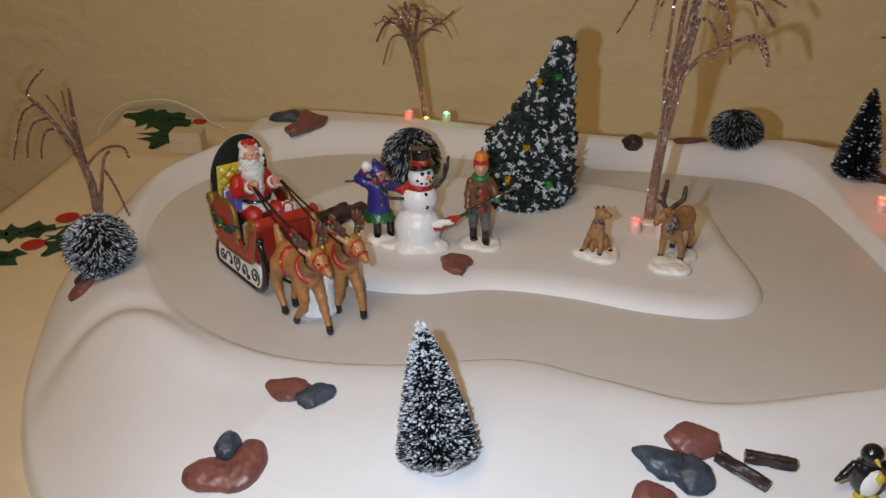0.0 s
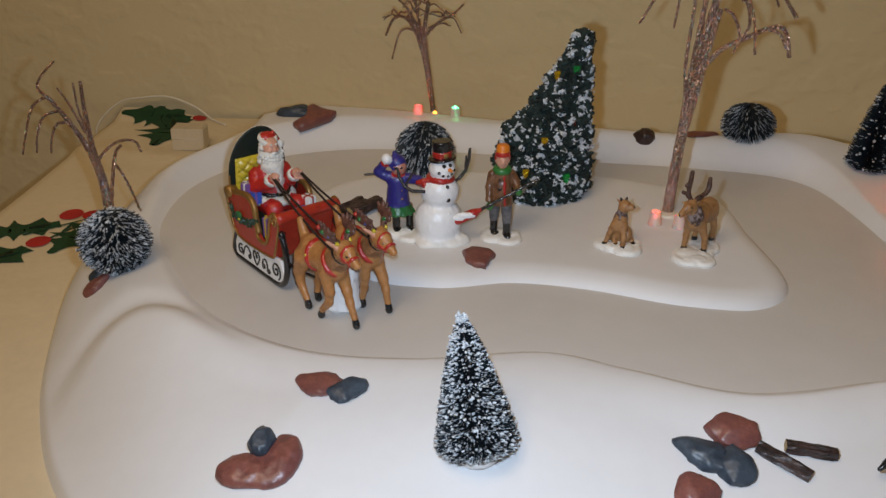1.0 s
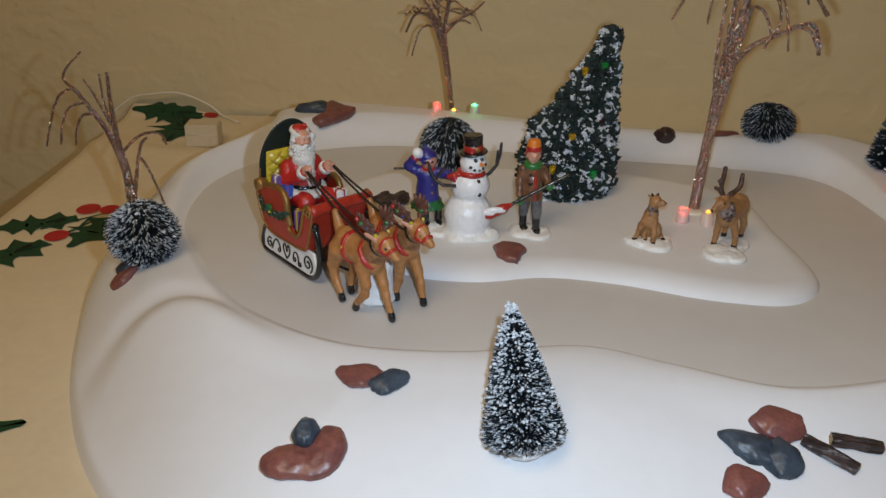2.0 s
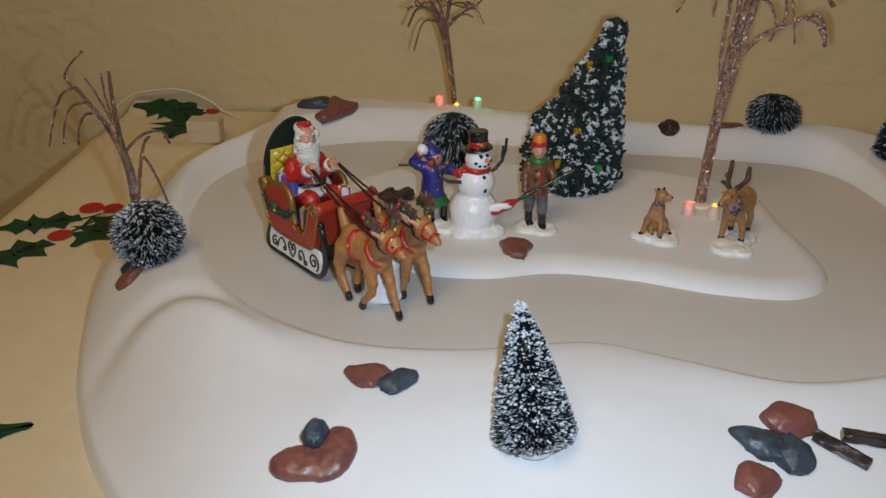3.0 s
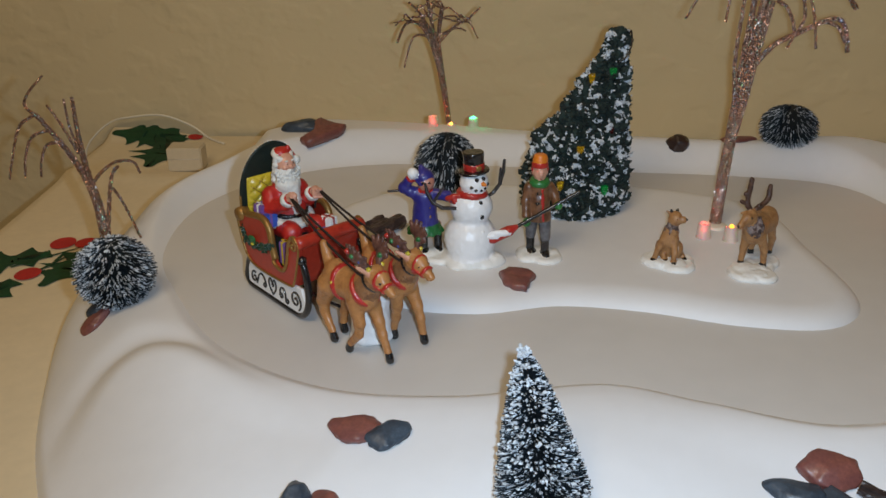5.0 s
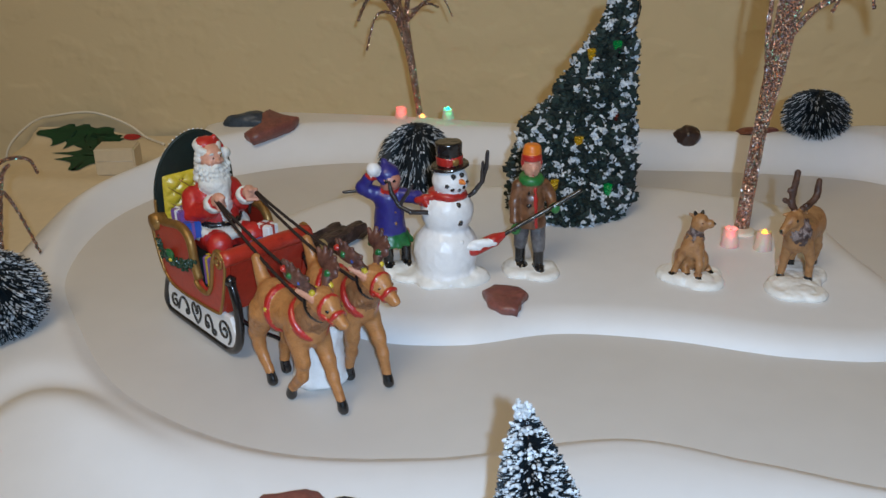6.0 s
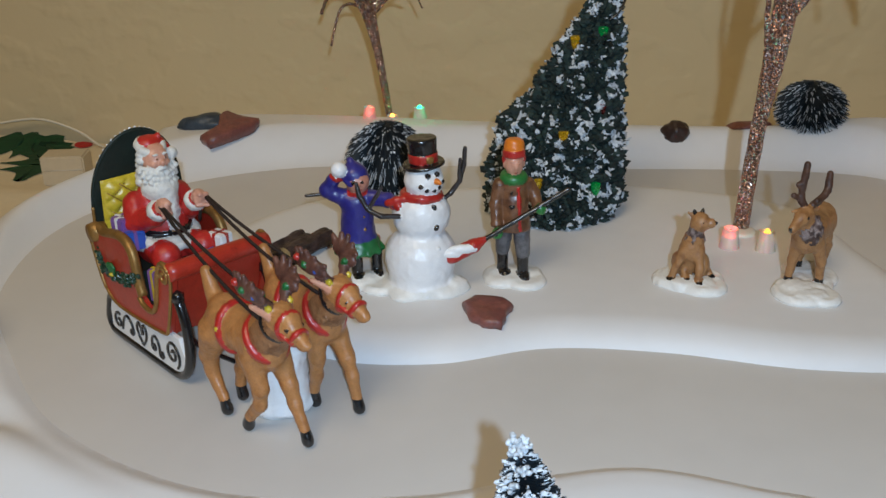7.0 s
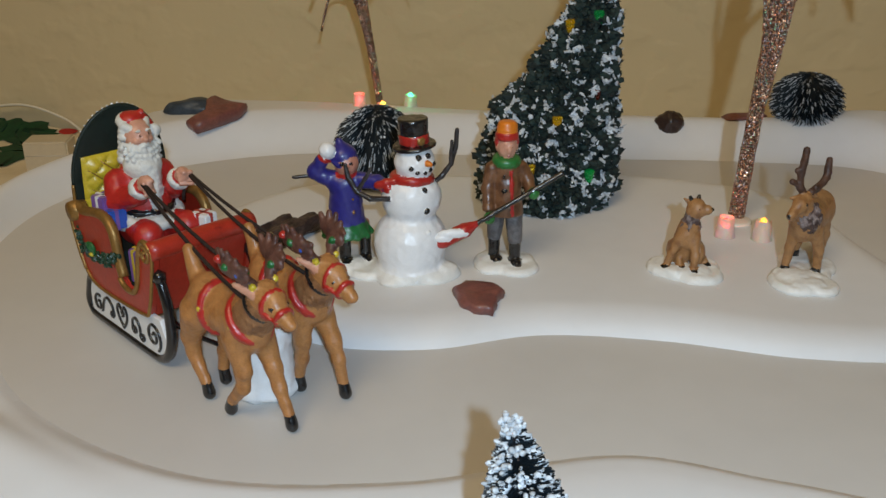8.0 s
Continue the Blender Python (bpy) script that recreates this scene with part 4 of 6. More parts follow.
pile = thing("log_pile", pose(-0.086, 0.744, 0.0640), "two thick dark brown logs side by side on the island snow", "logs")
log_piece(pile, (-0.0185, -0.0150, 0.0052), (0.0050, 0.0140, 0.0052), 0.0062, 61)
log_piece(pile, (-0.0055, -0.0110, 0.0060), (0.0185, 0.0155, 0.0056), 0.0060, 62)
for a, b, seed, lab in (((0.1565, 0.449), (0.1815, 0.4300), 64, "dark brown log lying on the near snow bank"), ((0.1725, 0.4490), (0.2005, 0.4435), 65, "dark brown log beside another on the near bank")):
    za, zb = ground(*a) + 0.0030, ground(*b) + 0.0030
    one = thing("fallen_log", pose(0, 0, 0), lab, "log", "fallen logs")
    log_piece(one, (*a, za), (*b, zb), 0.0042, seed)


def light_cup(x, y, z, colour, glow, label, sunk=0.0):
    """A small frosted plastic cup over an LED."""
    ob = thing("led_cup", pose(x, y, z), label, "miniature light", "pond lights")
    m, N, L, b = nodes_of("frosted_cup")
    b.inputs["Base Color"].default_value = (0.80, 0.72, 0.66, 1)
    b.inputs["Roughness"].default_value, b.inputs["Transmission Weight"].default_value = 0.5, 0.35
    b.inputs["Subsurface Weight"].default_value, b.inputs["Subsurface Scale"].default_value = 0.6, 0.004
    mesh_object("cup", *lathe([(0.0056, 0.0), (0.0057, 0.001), (0.0052, 0.0020), (0.0042, 0.0118), (0.0037, 0.0120), (0.0034, 0.0090)], 20), m, ob, "frosted white plastic cup")
    mesh_object("bulb", *lathe([(0.0015, 0.0080 - sunk), (0.0018, 0.0105 - sunk), (0.0015, 0.0124 - sunk), (0.0006, 0.0134 - sunk)], 12), clear("led_bulb", colour, glow, 0.2, colour), ob, "glowing LED bulb")


RED_LED, AMBER_LED, GREEN_LED = (1.0, 0.10, 0.08), (1.0, 0.45, 0.06), (0.05, 0.9, 0.35)
light_cup(0.1565, 0.7215, 0.0636, RED_LED, 1.6, "frosted cup light glowing red beside a glitter tree", 0.0022)
light_cup(0.1745, 0.7140, 0.0636, AMBER_LED, 1.3, "frosted cup light glowing amber beside a glitter tree")
light_cup(-0.0350, 0.9690, ground(-0.035, 0.969) - 0.003, RED_LED, 3.5, "frosted cup light glowing red on the far bank", 0.0022)
light_cup(0.0035, 0.9660, ground(0.0035, 0.966) - 0.003, GREEN_LED, 5, "frosted cup light glowing green on the far bank")
# only an amber bulb belongs here; its cup is added and sunk
light_cup(-0.0175, 0.9700, ground(-0.0175, 0.970) - 0.0105, AMBER_LED, 3, "small amber LED bulb at a tree's foot, its cup sunk in the snow")
light_cup(0.3720, 0.7580, ground(0.372, 0.758), RED_LED, 6, "frosted cup light glowing red beside the pond", 0.0022)
for name, x, y, z, colour, power in (("red_led", -0.0345, 0.9685, ground(-0.035, 0.969) + 0.0125, (1.0, 0.10, 0.05), 0.004), ("green_led", 0.0030, 0.9655, ground(0.0035, 0.966) + 0.0125, (0.08, 1.0, 0.35), 0.004),
                                     ("red_led", 0.1572, 0.7220, 0.0780, (1.0, 0.10, 0.05), 0.0025), ("red_led", 0.3720, 0.7580, ground(0.372, 0.758) + 0.0150, (1.0, 0.10, 0.05), 0.012)):
    lamp(name, "POINT", (x, y, z), (x, y, 1), power, colour, 0.0015)
foot = thing("tree_foot", pose(0.171, 0.7405, 0.0636), "round pale plastic foot of the tall glitter tree", "tree foot")
mesh_object("disc", *lathe([(0.0085, 0), (0.0085, 0.0018), (0.0070, 0.0024), (0.0010, 0.0026)], 24), WHITE_PLASTIC, foot)


def white_box():
    bm = bmesh.new()
    bmesh.ops.create_cube(bm, size=1, matrix=Matrix.Diagonal((0.037, 0.024, 0.026, 1)))
    bmesh.ops.bevel(bm, geom=bm.edges[:], offset=0.0013, segments=3, affect="EDGES")
    ob = thing("power_box", pose(-0.297, 1.076, 0.0160, 0, 0, -4), "small cream plastic power box on the tablecloth", "power box")
    part("housing", bm, CREAM_PLASTIC, ob, smooth=False)
    bm = bmesh.new()
    bmesh.ops.create_cube(bm, size=1, matrix=Matrix.Translation((0, -0.0119, 0.001)) @ Matrix.Diagonal((0.033, 0.0006, 0.0010, 1)))
    part("seam", bm, PAPER, ob, "seam round the box")


white_box()
cord = thing("white_cable", Matrix(), "thin white power cord lying behind the landscape", "power cord")
mesh_object("cord", *tube_mesh(open_spline([(-0.270, 1.150, 0.0048), (-0.292, 1.172, 0.006), (-0.312, 1.183, 0.017), (-0.345, 1.188, 0.0290), (-0.380, 1.192, 0.0270), (-0.412, 1.198, 0.018), (-0.440, 1.190, -0.010), (-0.440, 1.185, -0.050)], 8), 0.0013, 8), WHITE_PLASTIC, cord)


# ---- little painted figurines, modelled as blended rounded forms ----
def rod(a, b, ra, rb, mat, k=1.5):
    """A tapered round limb from a to b."""
    a, b = np.array(a, float), np.array(b, float)
    e = b - a
    def f(P):
        w = P - a
        t = np.clip((w @ e) / max(e @ e, 1e-9), 0, 1)
        return np.linalg.norm(w - t[..., None] * e, axis=-1) - (ra + (rb - ra) * t)
    r = max(ra, rb)
    return f, np.minimum(a, b) - r, np.maximum(a, b) + r, mat, k


def blob(c, r, mat, k=1.5, turn=0.0):
    """An ellipsoid, turned about the upright."""
    c, r = np.array(c, float), np.array(np.broadcast_to(r, 3), float)
    co, si = math.cos(radians(turn)), math.sin(radians(turn))
    def f(P):
        w = P - c
        w = np.stack([co * w[..., 0] + si * w[..., 1], -si * w[..., 0] + co * w[..., 1], w[..., 2]], axis=-1)
        k0 = np.linalg.norm(w / r, axis=-1)
        k1 = np.linalg.norm(w / (r * r), axis=-1)
        return np.where(k0 < 1e-6, -r.min(), k0 * (k0 - 1) / np.maximum(k1, 1e-9))
    R = max(r) if turn else r
    return f, c - R, c + R, mat, k


def hoop(c, axis, R, r, mat, k=0.4, squash=1.0):
    """A ring round an axis."""
    c, n = np.array(c, float), np.array(axis, float)
    n /= np.linalg.norm(n)
    def f(P):
        w = P - c
        h = w @ n
        q = np.linalg.norm(w - h[..., None] * n, axis=-1) - R
        return np.sqrt(q * q + (h / squash) ** 2) - r
    return f, c - R - r * max(1, squash), c + R + r * max(1, squash), mat, k


def drum(a, b, ra, rb, mat, k=0.3, soft=0.5):
    """A blunt cylinder from a to b."""
    a, b = np.array(a, float), np.array(b, float)
    L = np.linalg.norm(b - a)
    n = (b - a) / L
    def f(P):
        w = P - a
        h = w @ n
        q = np.linalg.norm(w - h[..., None] * n, axis=-1) - (ra + (rb - ra) * np.clip(h / L, 0, 1)) + soft
        z = np.abs(h - L / 2) - L / 2 + soft
        return np.sqrt(np.maximum(q, 0) ** 2 + np.maximum(z, 0) ** 2) + np.minimum(np.maximum(q, z), 0) - soft
    r = max(ra, rb)
    return f, np.minimum(a, b) - r, np.maximum(a, b) + r, mat, k


def limb(points, radii, mat, k=1.5):
    return [rod(a, b, r, s, mat, k) for a, b, r, s in zip(points, points[1:], radii, radii[1:])]


def sculpt(name, forms, mats, m, label, category, group="", cell=0.55, paint=(), rough=0.0, seed=0):
    """One mesh over the blended forms (in millimetres); each face takes the colour of the form it lies on."""
    lo = np.min([f[1] for f in forms], axis=0) - 2.5
    hi = np.max([f[2] for f in forms], axis=0) + 2.5
    n = np.ceil((hi - lo) / cell).astype(int) + 1
    axes = [lo[i] + cell * np.arange(n[i]) for i in range(3)]
    D = np.full(n, 6.0, dtype=np.float32)
    best = np.full(n, 6.0, dtype=np.float32)
    M = np.zeros(n, dtype=np.int16)
    for f, a, b, mat, k in forms:
        i0 = np.maximum(np.floor((a - lo - 2.2 - k) / cell).astype(int), 0)
        i1 = np.minimum(np.ceil((b - lo + 2.2 + k) / cell).astype(int) + 1, n)
        sl = tuple(slice(p, q) for p, q in zip(i0, i1))
        P = np.stack(np.meshgrid(*(axes[i][sl[i]] for i in range(3)), indexing="ij"), axis=-1)
        d = f(P).astype(np.float32)
        old = D[sl]
        h = np.maximum(k - np.abs(old - d), 0) / max(k, 1e-6)
        D[sl] = np.minimum(old, d) - h * h * k * 0.25
        closer = d < best[sl]
        best[sl] = np.where(closer, d, best[sl])
        M[sl] = np.where(closer, mat, M[sl])
    if rough:
        rng = np.random.default_rng(seed)
        g = rng.normal(size=np.ceil(n / 4).astype(int) + 2)
        for ax in range(3):
            g = np.repeat(g, 4, axis=ax)
            g = (np.roll(g, 1, ax) + g + np.roll(g, -1, ax) + np.roll(g, 2, ax) + np.roll(g, -2, ax)) / 5
        D += (rough * g[:n[0], :n[1], :n[2]]).astype(np.float32)
    # surface nets
    inside = D < 0
    corner = [(i, j, k) for i in (0, 1) for j in (0, 1) for k in (0, 1)]
    cut = lambda A, c: A[c[0]:A.shape[0] - 1 + c[0], c[1]:A.shape[1] - 1 + c[1], c[2]:A.shape[2] - 1 + c[2]]
    count = sum(cut(inside, c).astype(np.int8) for c in corner)
    live = (count > 0) & (count < 8)
    idx = np.argwhere(live)
    number = np.full(live.shape, -1, dtype=np.int64)
    number[live] = np.arange(len(idx))
    vals = {c: cut(D, c)[live] for c in corner}
    total, hits = np.zeros((len(idx), 3)), np.zeros(len(idx))
    for c in corner:
        for ax in range(3):
            if c[ax] == 0:
                e = tuple(1 if q == ax else c[q] for q in range(3))
                u, v = vals[c], vals[e]
                x = (u < 0) != (v < 0)
                t = np.where(x, u / np.where(x, u - v, 1), 0)
                p = np.array(c, float)[None].repeat(len(idx), 0)
                p[:, ax] += t
                total += p * x[:, None]
                hits += x
    V = lo + cell * (idx + total / hits[:, None])
    mv = M[tuple(np.minimum(np.round((V - lo) / cell).astype(int), n - 1).T)]
    for rule, mat in paint:
        mv = np.where(rule(V), mat, mv)
    faces = []
    for ax in range(3):
        b, c = (ax + 1) % 3, (ax + 2) % 3
        s0 = [slice(None)] * 3
        s1 = [slice(None)] * 3
        s0[ax], s1[ax] = slice(0, n[ax] - 1), slice(1, n[ax])
        flip = inside[tuple(s0)] != inside[tuple(s1)]
        at = np.argwhere(flip)
        ok = (at[:, b] > 0) & (at[:, c] > 0) & (at[:, b] < n[b] - 1) & (at[:, c] < n[c] - 1)
        at = at[ok]
        quad = []
        for db, dc in ((1, 1), (0, 1), (0, 0), (1, 0)):
            q = at.copy()
            q[:, b] -= db
            q[:, c] -= dc
            quad.append(number[tuple(q.T)])
        quad = np.stack(quad, axis=1)
        rev = inside[tuple(s0)][tuple(at.T)]
        quad[~rev] = quad[~rev][:, ::-1]
        faces.append(quad)
    F = np.vstack(faces)
    F = F[(F >= 0).all(axis=1)]
    votes = np.sort(mv[F], axis=1)
    index = votes[:, 1]
    ob = mesh_object(name, V * 0.001, F, mats, None, "", index)
    ob.matrix_world = m
    return tagged(ob, label, category, group)


def paintmat(name, colour, rough=0.30, vary=0.18, coat=0.25, second=None, share=0.3, bump=0.22, grain=650):
    return surf(name, colour, rough, vary=vary, scale=260, bump=bump, bscale=grain, second=second, share=share, coat=coat, depth=0.0005)


P_WHITE = paintmat("glossy_white_paint", (0.84, 0.84, 0.84), 0.36, 0.05, 0.15, bump=0.4, grain=330)
P_SNOWB = paintmat("snowy_foot_paint", (0.80, 0.79, 0.75), 0.46, 0.06, 0.10, bump=0.5, grain=330)
P_BLACK = paintmat("glossy_black_paint", (0.010, 0.010, 0.011), 0.18, 0.2, 0.5)
P_RED = paintmat("red_paint", (0.42, 0.022, 0.016), 0.32, 0.2, 0.3, second=(0.30, 0.014, 0.012))
P_ORANGE = paintmat("orange_paint", (0.72, 0.20, 0.015), 0.4)
P_SKIN = paintmat("skin_paint", (0.50, 0.22, 0.15), 0.4, 0.15, second=(0.56, 0.17, 0.12))
P_BLUE = paintmat("royal_blue_paint", (0.028, 0.026, 0.20), 0.38, 0.2, second=(0.020, 0.018, 0.13))
P_GREEN = paintmat("green_paint", (0.012, 0.13, 0.032), 0.4, 0.25)
P_DKGREEN = paintmat("dark_green_paint", (0.008, 0.040, 0.020), 0.35, 0.3)
P_BROWN = paintmat("brown_coat_paint", (0.175, 0.078, 0.034), 0.38, 0.3, second=(0.110, 0.046, 0.020), share=0.45)
P_GREY = paintmat("grey_trouser_paint", (0.130, 0.125, 0.130), 0.45, 0.3, second=(0.080, 0.076, 0.080), share=0.45)
P_FUR = paintmat("tan_fur_paint", (0.42, 0.185, 0.058), 0.42, 0.22, 0.2, second=(0.34, 0.140, 0.042), share=0.40, bump=0.9, grain=420)
P_FUR2 = paintmat("brown_fur_paint", (0.36, 0.178, 0.066), 0.45, 0.2, 0.15, second=(0.26, 0.115, 0.038), share=0.42, bump=0.9, grain=420)
P_RUFF = paintmat("speckled_ruff", (0.075, 0.043, 0.037), 0.6, 0.5, 0.1, second=(0.27, 0.21, 0.195), share=0.45, bump=0.9)
P_HORN = paintmat("antler_paint", (0.078, 0.036, 0.022), 0.55, 0.4, 0.05, second=(0.045, 0.020, 0.013), share=0.45, bump=0.9, grain=420)
P_GOLD = surf("gold_paint", (0.33, 0.18, 0.05), 0.42, metal=0.55, vary=0.3, scale=260, bump=0.3)
P_YELLOW = paintmat("yellow_paint", (0.60, 0.45, 0.03), 0.4, 0.2, second=(0.46, 0.33, 0.02))
P_PURPLE = paintmat("purple_paint", (0.20, 0.10, 0.34), 0.4)
P_SKY = paintmat("bright_blue_paint", (0.03, 0.10, 0.45), 0.35)
P_WOOL = paintmat("white_wool_paint", (0.68, 0.67, 0.62), 0.55, 0.14, 0.05, bump=1.0, grain=360)
P_TWIG = paintmat("dark_twig_paint", (0.030, 0.026, 0.026), 0.35, 0.4)
P_LEAF = paintmat("leaf_green_paint", (0.022, 0.17, 0.035), 0.4, 0.25)
P_FACE = paintmat("rosy_face_paint", (0.62, 0.31, 0.21), 0.4, 0.15, second=(0.64, 0.25, 0.17))
P_PINK = paintmat("pale_ear_paint", (0.56, 0.27, 0.17), 0.4)


def around(c, r, az, z, out=0.0):
    """A point on an upright ellipsoid: az in degrees from the front (-y) towards +x."""
    c, r = np.array(c, float), np.array(np.broadcast_to(r, 3), float)
    h = math.sqrt(max(0.02, 1 - ((z - c[2]) / r[2]) ** 2))
    a = radians(az)
    return (c[0] + (r[0] + out) * h * math.sin(a), c[1] - (r[1] + out) * h * math.cos(a), z)


def tufts(c, r, mat, count, seed):
    """Short tufts of fur over an ellipsoid."""
    rng = np.random.default_rng(seed)
    d = rng.normal(size=(count, 3))
    d /= np.linalg.norm(d, axis=1)[:, None]
    p = np.array(c) + d * np.array(r)
    return [rod(q, q + np.array([0.4, -0.2, -1.6]) + 0.5 * rng.normal(size=3), 0.75, 0.35, mat, 0.3) for q in p]


def footing(S, lumps, mounds=()):
    """A molded snowy foot: thick lobes over a narrower sole, with low mounds on top."""
    f = []
    for x, y, r, h in lumps:
        f += [drum((x, y, -1), (x, y, 1.8), r - 2.2, r - 1.4, S, 0.4, 0.5), drum((x, y, 0.9), (x, y, h), r, r - 1.6, S, 2.4, 1.5)]
    return f + [blob(c, r, S, 2.5) for c, r in mounds]


def snowman_and_child():
    W, S, K, R, O, B, G, F, T, Y, N = range(11)
    mats = [P_WHITE, P_SNOWB, P_BLACK, P_RED, P_ORANGE, P_BLUE, P_GREEN, P_SKIN, P_TWIG, P_GOLD, P_BLUE]
    low, mid, head = ((0, 0, 19.0), (18.5, 17, 16.5)), ((0.8, 0, 41.5), (14.9, 14, 14.0)), ((2.6, -1, 59.6), (9.9, 10, 9.6))
    f = footing(S, ((-33, 8, 10.5, 4.6), (-21, 3, 12.5, 4.4), (-5, -2, 16, 4.8), (9, -4, 14.5, 4.6), (17, -6, 8, 5.2), (-10, -12, 7, 3.8)), (((-37, 6, 4.6), (5, 5, 1.8)), ((-26, 8, 4.6), (5, 5, 1.8)), ((2, -13, 4.6), (9, 4, 1.6))))
    f += [blob((15, -6, 4), (7, 6, 4), S, 3), blob((-31, 5, 3.5), (7, 6, 2.6), S, 3)]
    f += [blob(*low, W, 1.0), rod((0, 0, 5), (0, 0, 12), 16.5, 17.0, W, 3.0), blob(*mid, W, 3.0), blob(*head, W, 0.8)]
    f += [hoop((1.3, -0.5, 51.8), (0.06, 0.05, 1), 9.2, 1.9, R, 0.3, 1.15), *limb([(-8, -6, 52), (-12, -5, 51), (-16, -4, 49.5)], [1.7, 2.0, 1.8], R, 0.5)]
    f += [drum((2.8, 0, 67.0), (2.6, 0, 69.0), 10.8, 10.6, K, 0.2, 0.8), drum((2.6, 0, 68.5), (2.1, 0.4, 81.6), 6.7, 7.5, K, 0.2, 0.9), drum((2.6, 0, 69.2), (2.4, 0, 73.8), 7.3, 7.5, R, 0.1, 0.3)]
    f += [drum(around((2.5, 0, 71.4), (7.2, 7.2, 9), 22, 71.4), around((2.5, 0, 71.4), (8.0, 8.0, 9), 22, 71.4), 2.0, 2.0, Y, 0.1, 0.3)]
    for az in (9, 43):
        f.append(blob(around(*head, az, 64.4), (1.5, 1.3, 1.6), K, 0.1))
    nose = around(*head, 35, 61.3)
    f.append(rod(nose, (nose[0] + 1.3, nose[1] - 1.5, nose[2] - 0.3), 1.7, 1.2, O, 0.1))
    for az, z in ((-14, 59.4), (4, 57.2), (27, 56.7), (46, 57.8), (62, 60.2)):
        f.append(blob(around(*head, az, z), 1.15, K, 0.1))
    for c, z in ((mid, 48.6), (mid, 38.2)):
        f.append(blob(around(*c, 26, z), (1.6, 1.4, 1.7), K, 0.1))
    f.append(blob(around(*low, 30, 27), 1.0, W, 0.2))
    # stick arms
    f += limb([(12, -1, 48.5), (16, -1, 52), (20.5, -1, 58), (22.8, 0, 66), (23.6, 0, 75)], [1.3, 1.3, 1.2, 1.2, 1.0], T, 0.6)
    f += limb([(20.5, -1, 58), (20.3, -2, 64), (20.8, -2, 70)], [1.0, 1.0, 0.8], T, 0.5)
    f += limb([(-11, -9, 44), (-20, -10, 45), (-26, -8, 48), (-30, -6, 55), (-31, -5, 61)], [1.3, 1.3, 1.2, 1.3, 1.0], T, 0.6)
    f += limb([(-26, -8, 48), (-22, -9, 55), (-19, -9, 60)], [1.0, 1.0, 0.8], T, 0.5)
    f += limb([(-30, 12, 49), (-44, 13, 50), (-57, 13, 49.5)], [1.2, 1.1, 0.9], T, 0.6)
    # the child
    for x, y in ((-33.0, 8), (-22.5, 12)):
        f += [drum((x, y, 4.5), (x, y, 18), 3.0, 3.2, K, 0.4, 0.8), blob((x + 0.5, y - 2.4, 5.6), (2.8, 4.2, 2.2), K, 0.8), rod((x, y, 18), (x, y, 24), 2.6, 2.6, F, 0.4)]
    f += [drum((-31.5, 9, 20.0), (-31.5, 9, 28), 12.5, 9.0, G, 0.3, 1.2)]
    for k in range(11):
        a = 2 * math.pi * k / 11
        f.append(rod((-31.5 + 11.6 * math.cos(a), 9 + 10.4 * math.sin(a), 20.5), (-31.5 + 8.2 * math.cos(a), 9 + 7.4 * math.sin(a), 27), 1.9, 0.9, G, 0.7))
    f += [rod((-31.5, 9, 28), (-31.5, 8.5, 46), 9.2, 7.6, B, 1.5), blob((-31.5, 8.5, 47), (9.0, 6.2, 5.5), B, 2)]
    f += [hoop((-31, 8, 52.4), (0, 0, 1), 4.2, 1.4, R, 0.4), blob((-30.5, 6.5, 58), (5.9, 5.9, 6.4), F, 0.6)]
    f += [blob((-31.7, 8.2, 61.5), (6.7, 6.7, 5.8), B, 0.6), rod((-32, 8.8, 64), (-33.4, 9.6, 68.2), 4.4, 1.8, B, 1.5), hoop((-31.3, 7.6, 60.2), (0.10, -0.45, 1), 5.9, 1.3, B, 0.5)]
    f += limb([(-37, 8, 49.5), (-41.5, 8, 51), (-46, 7.5, 54), (-42.5, 6.5, 59.5), (-40, 6, 62)], [4.4, 3.9, 3.6, 3.1, 2.8], B, 1.5)
    f += [hoop((-40.6, 6, 61), (0.5, -0.1, 0.8), 2.4, 1.1, R, 0.3), blob((-39.4, 5, 65.2), 4.1, W, 0.4)]
    f += limb([(-24, 7, 49), (-15.5, 3, 48.5), (-11.5, -3, 48.5)], [4.1, 3.5, 2.9], B, 1.5)
    f += [hoop((-12.6, -2, 48.5), (0.6, -0.8, 0), 2.5, 1.1, R, 0.3), blob((-10.5, -5, 48), (2.6, 2.8, 2.6), R, 0.5)]
    for z in (34, 41, 47):
        f.append(blob((-28, 0.4 + 0.05 * (47 - z), z), 0.8, Y, 0.1))
    f += [blob((-32.5, 1.0, 59.4), (0.8, 0.6, 0.8), K, 0.1), blob((-28.1, 1.2, 59.4), (0.8, 0.6, 0.8), K, 0.1), blob((-30.1, 0.4, 57.6), (1.0, 1.0, 1.1), F, 0.5), blob((-29.9, 1.2, 55.2), (1.5, 0.6, 0.6), R, 0.1)]
    sculpt("snowman_and_child_figurine", f, mats, pose(-0.0195, 0.697, 0.0632), "painted snowman in top hat beside a child in blue", "figurine", cell=0.52, rough=0.22, seed=1)


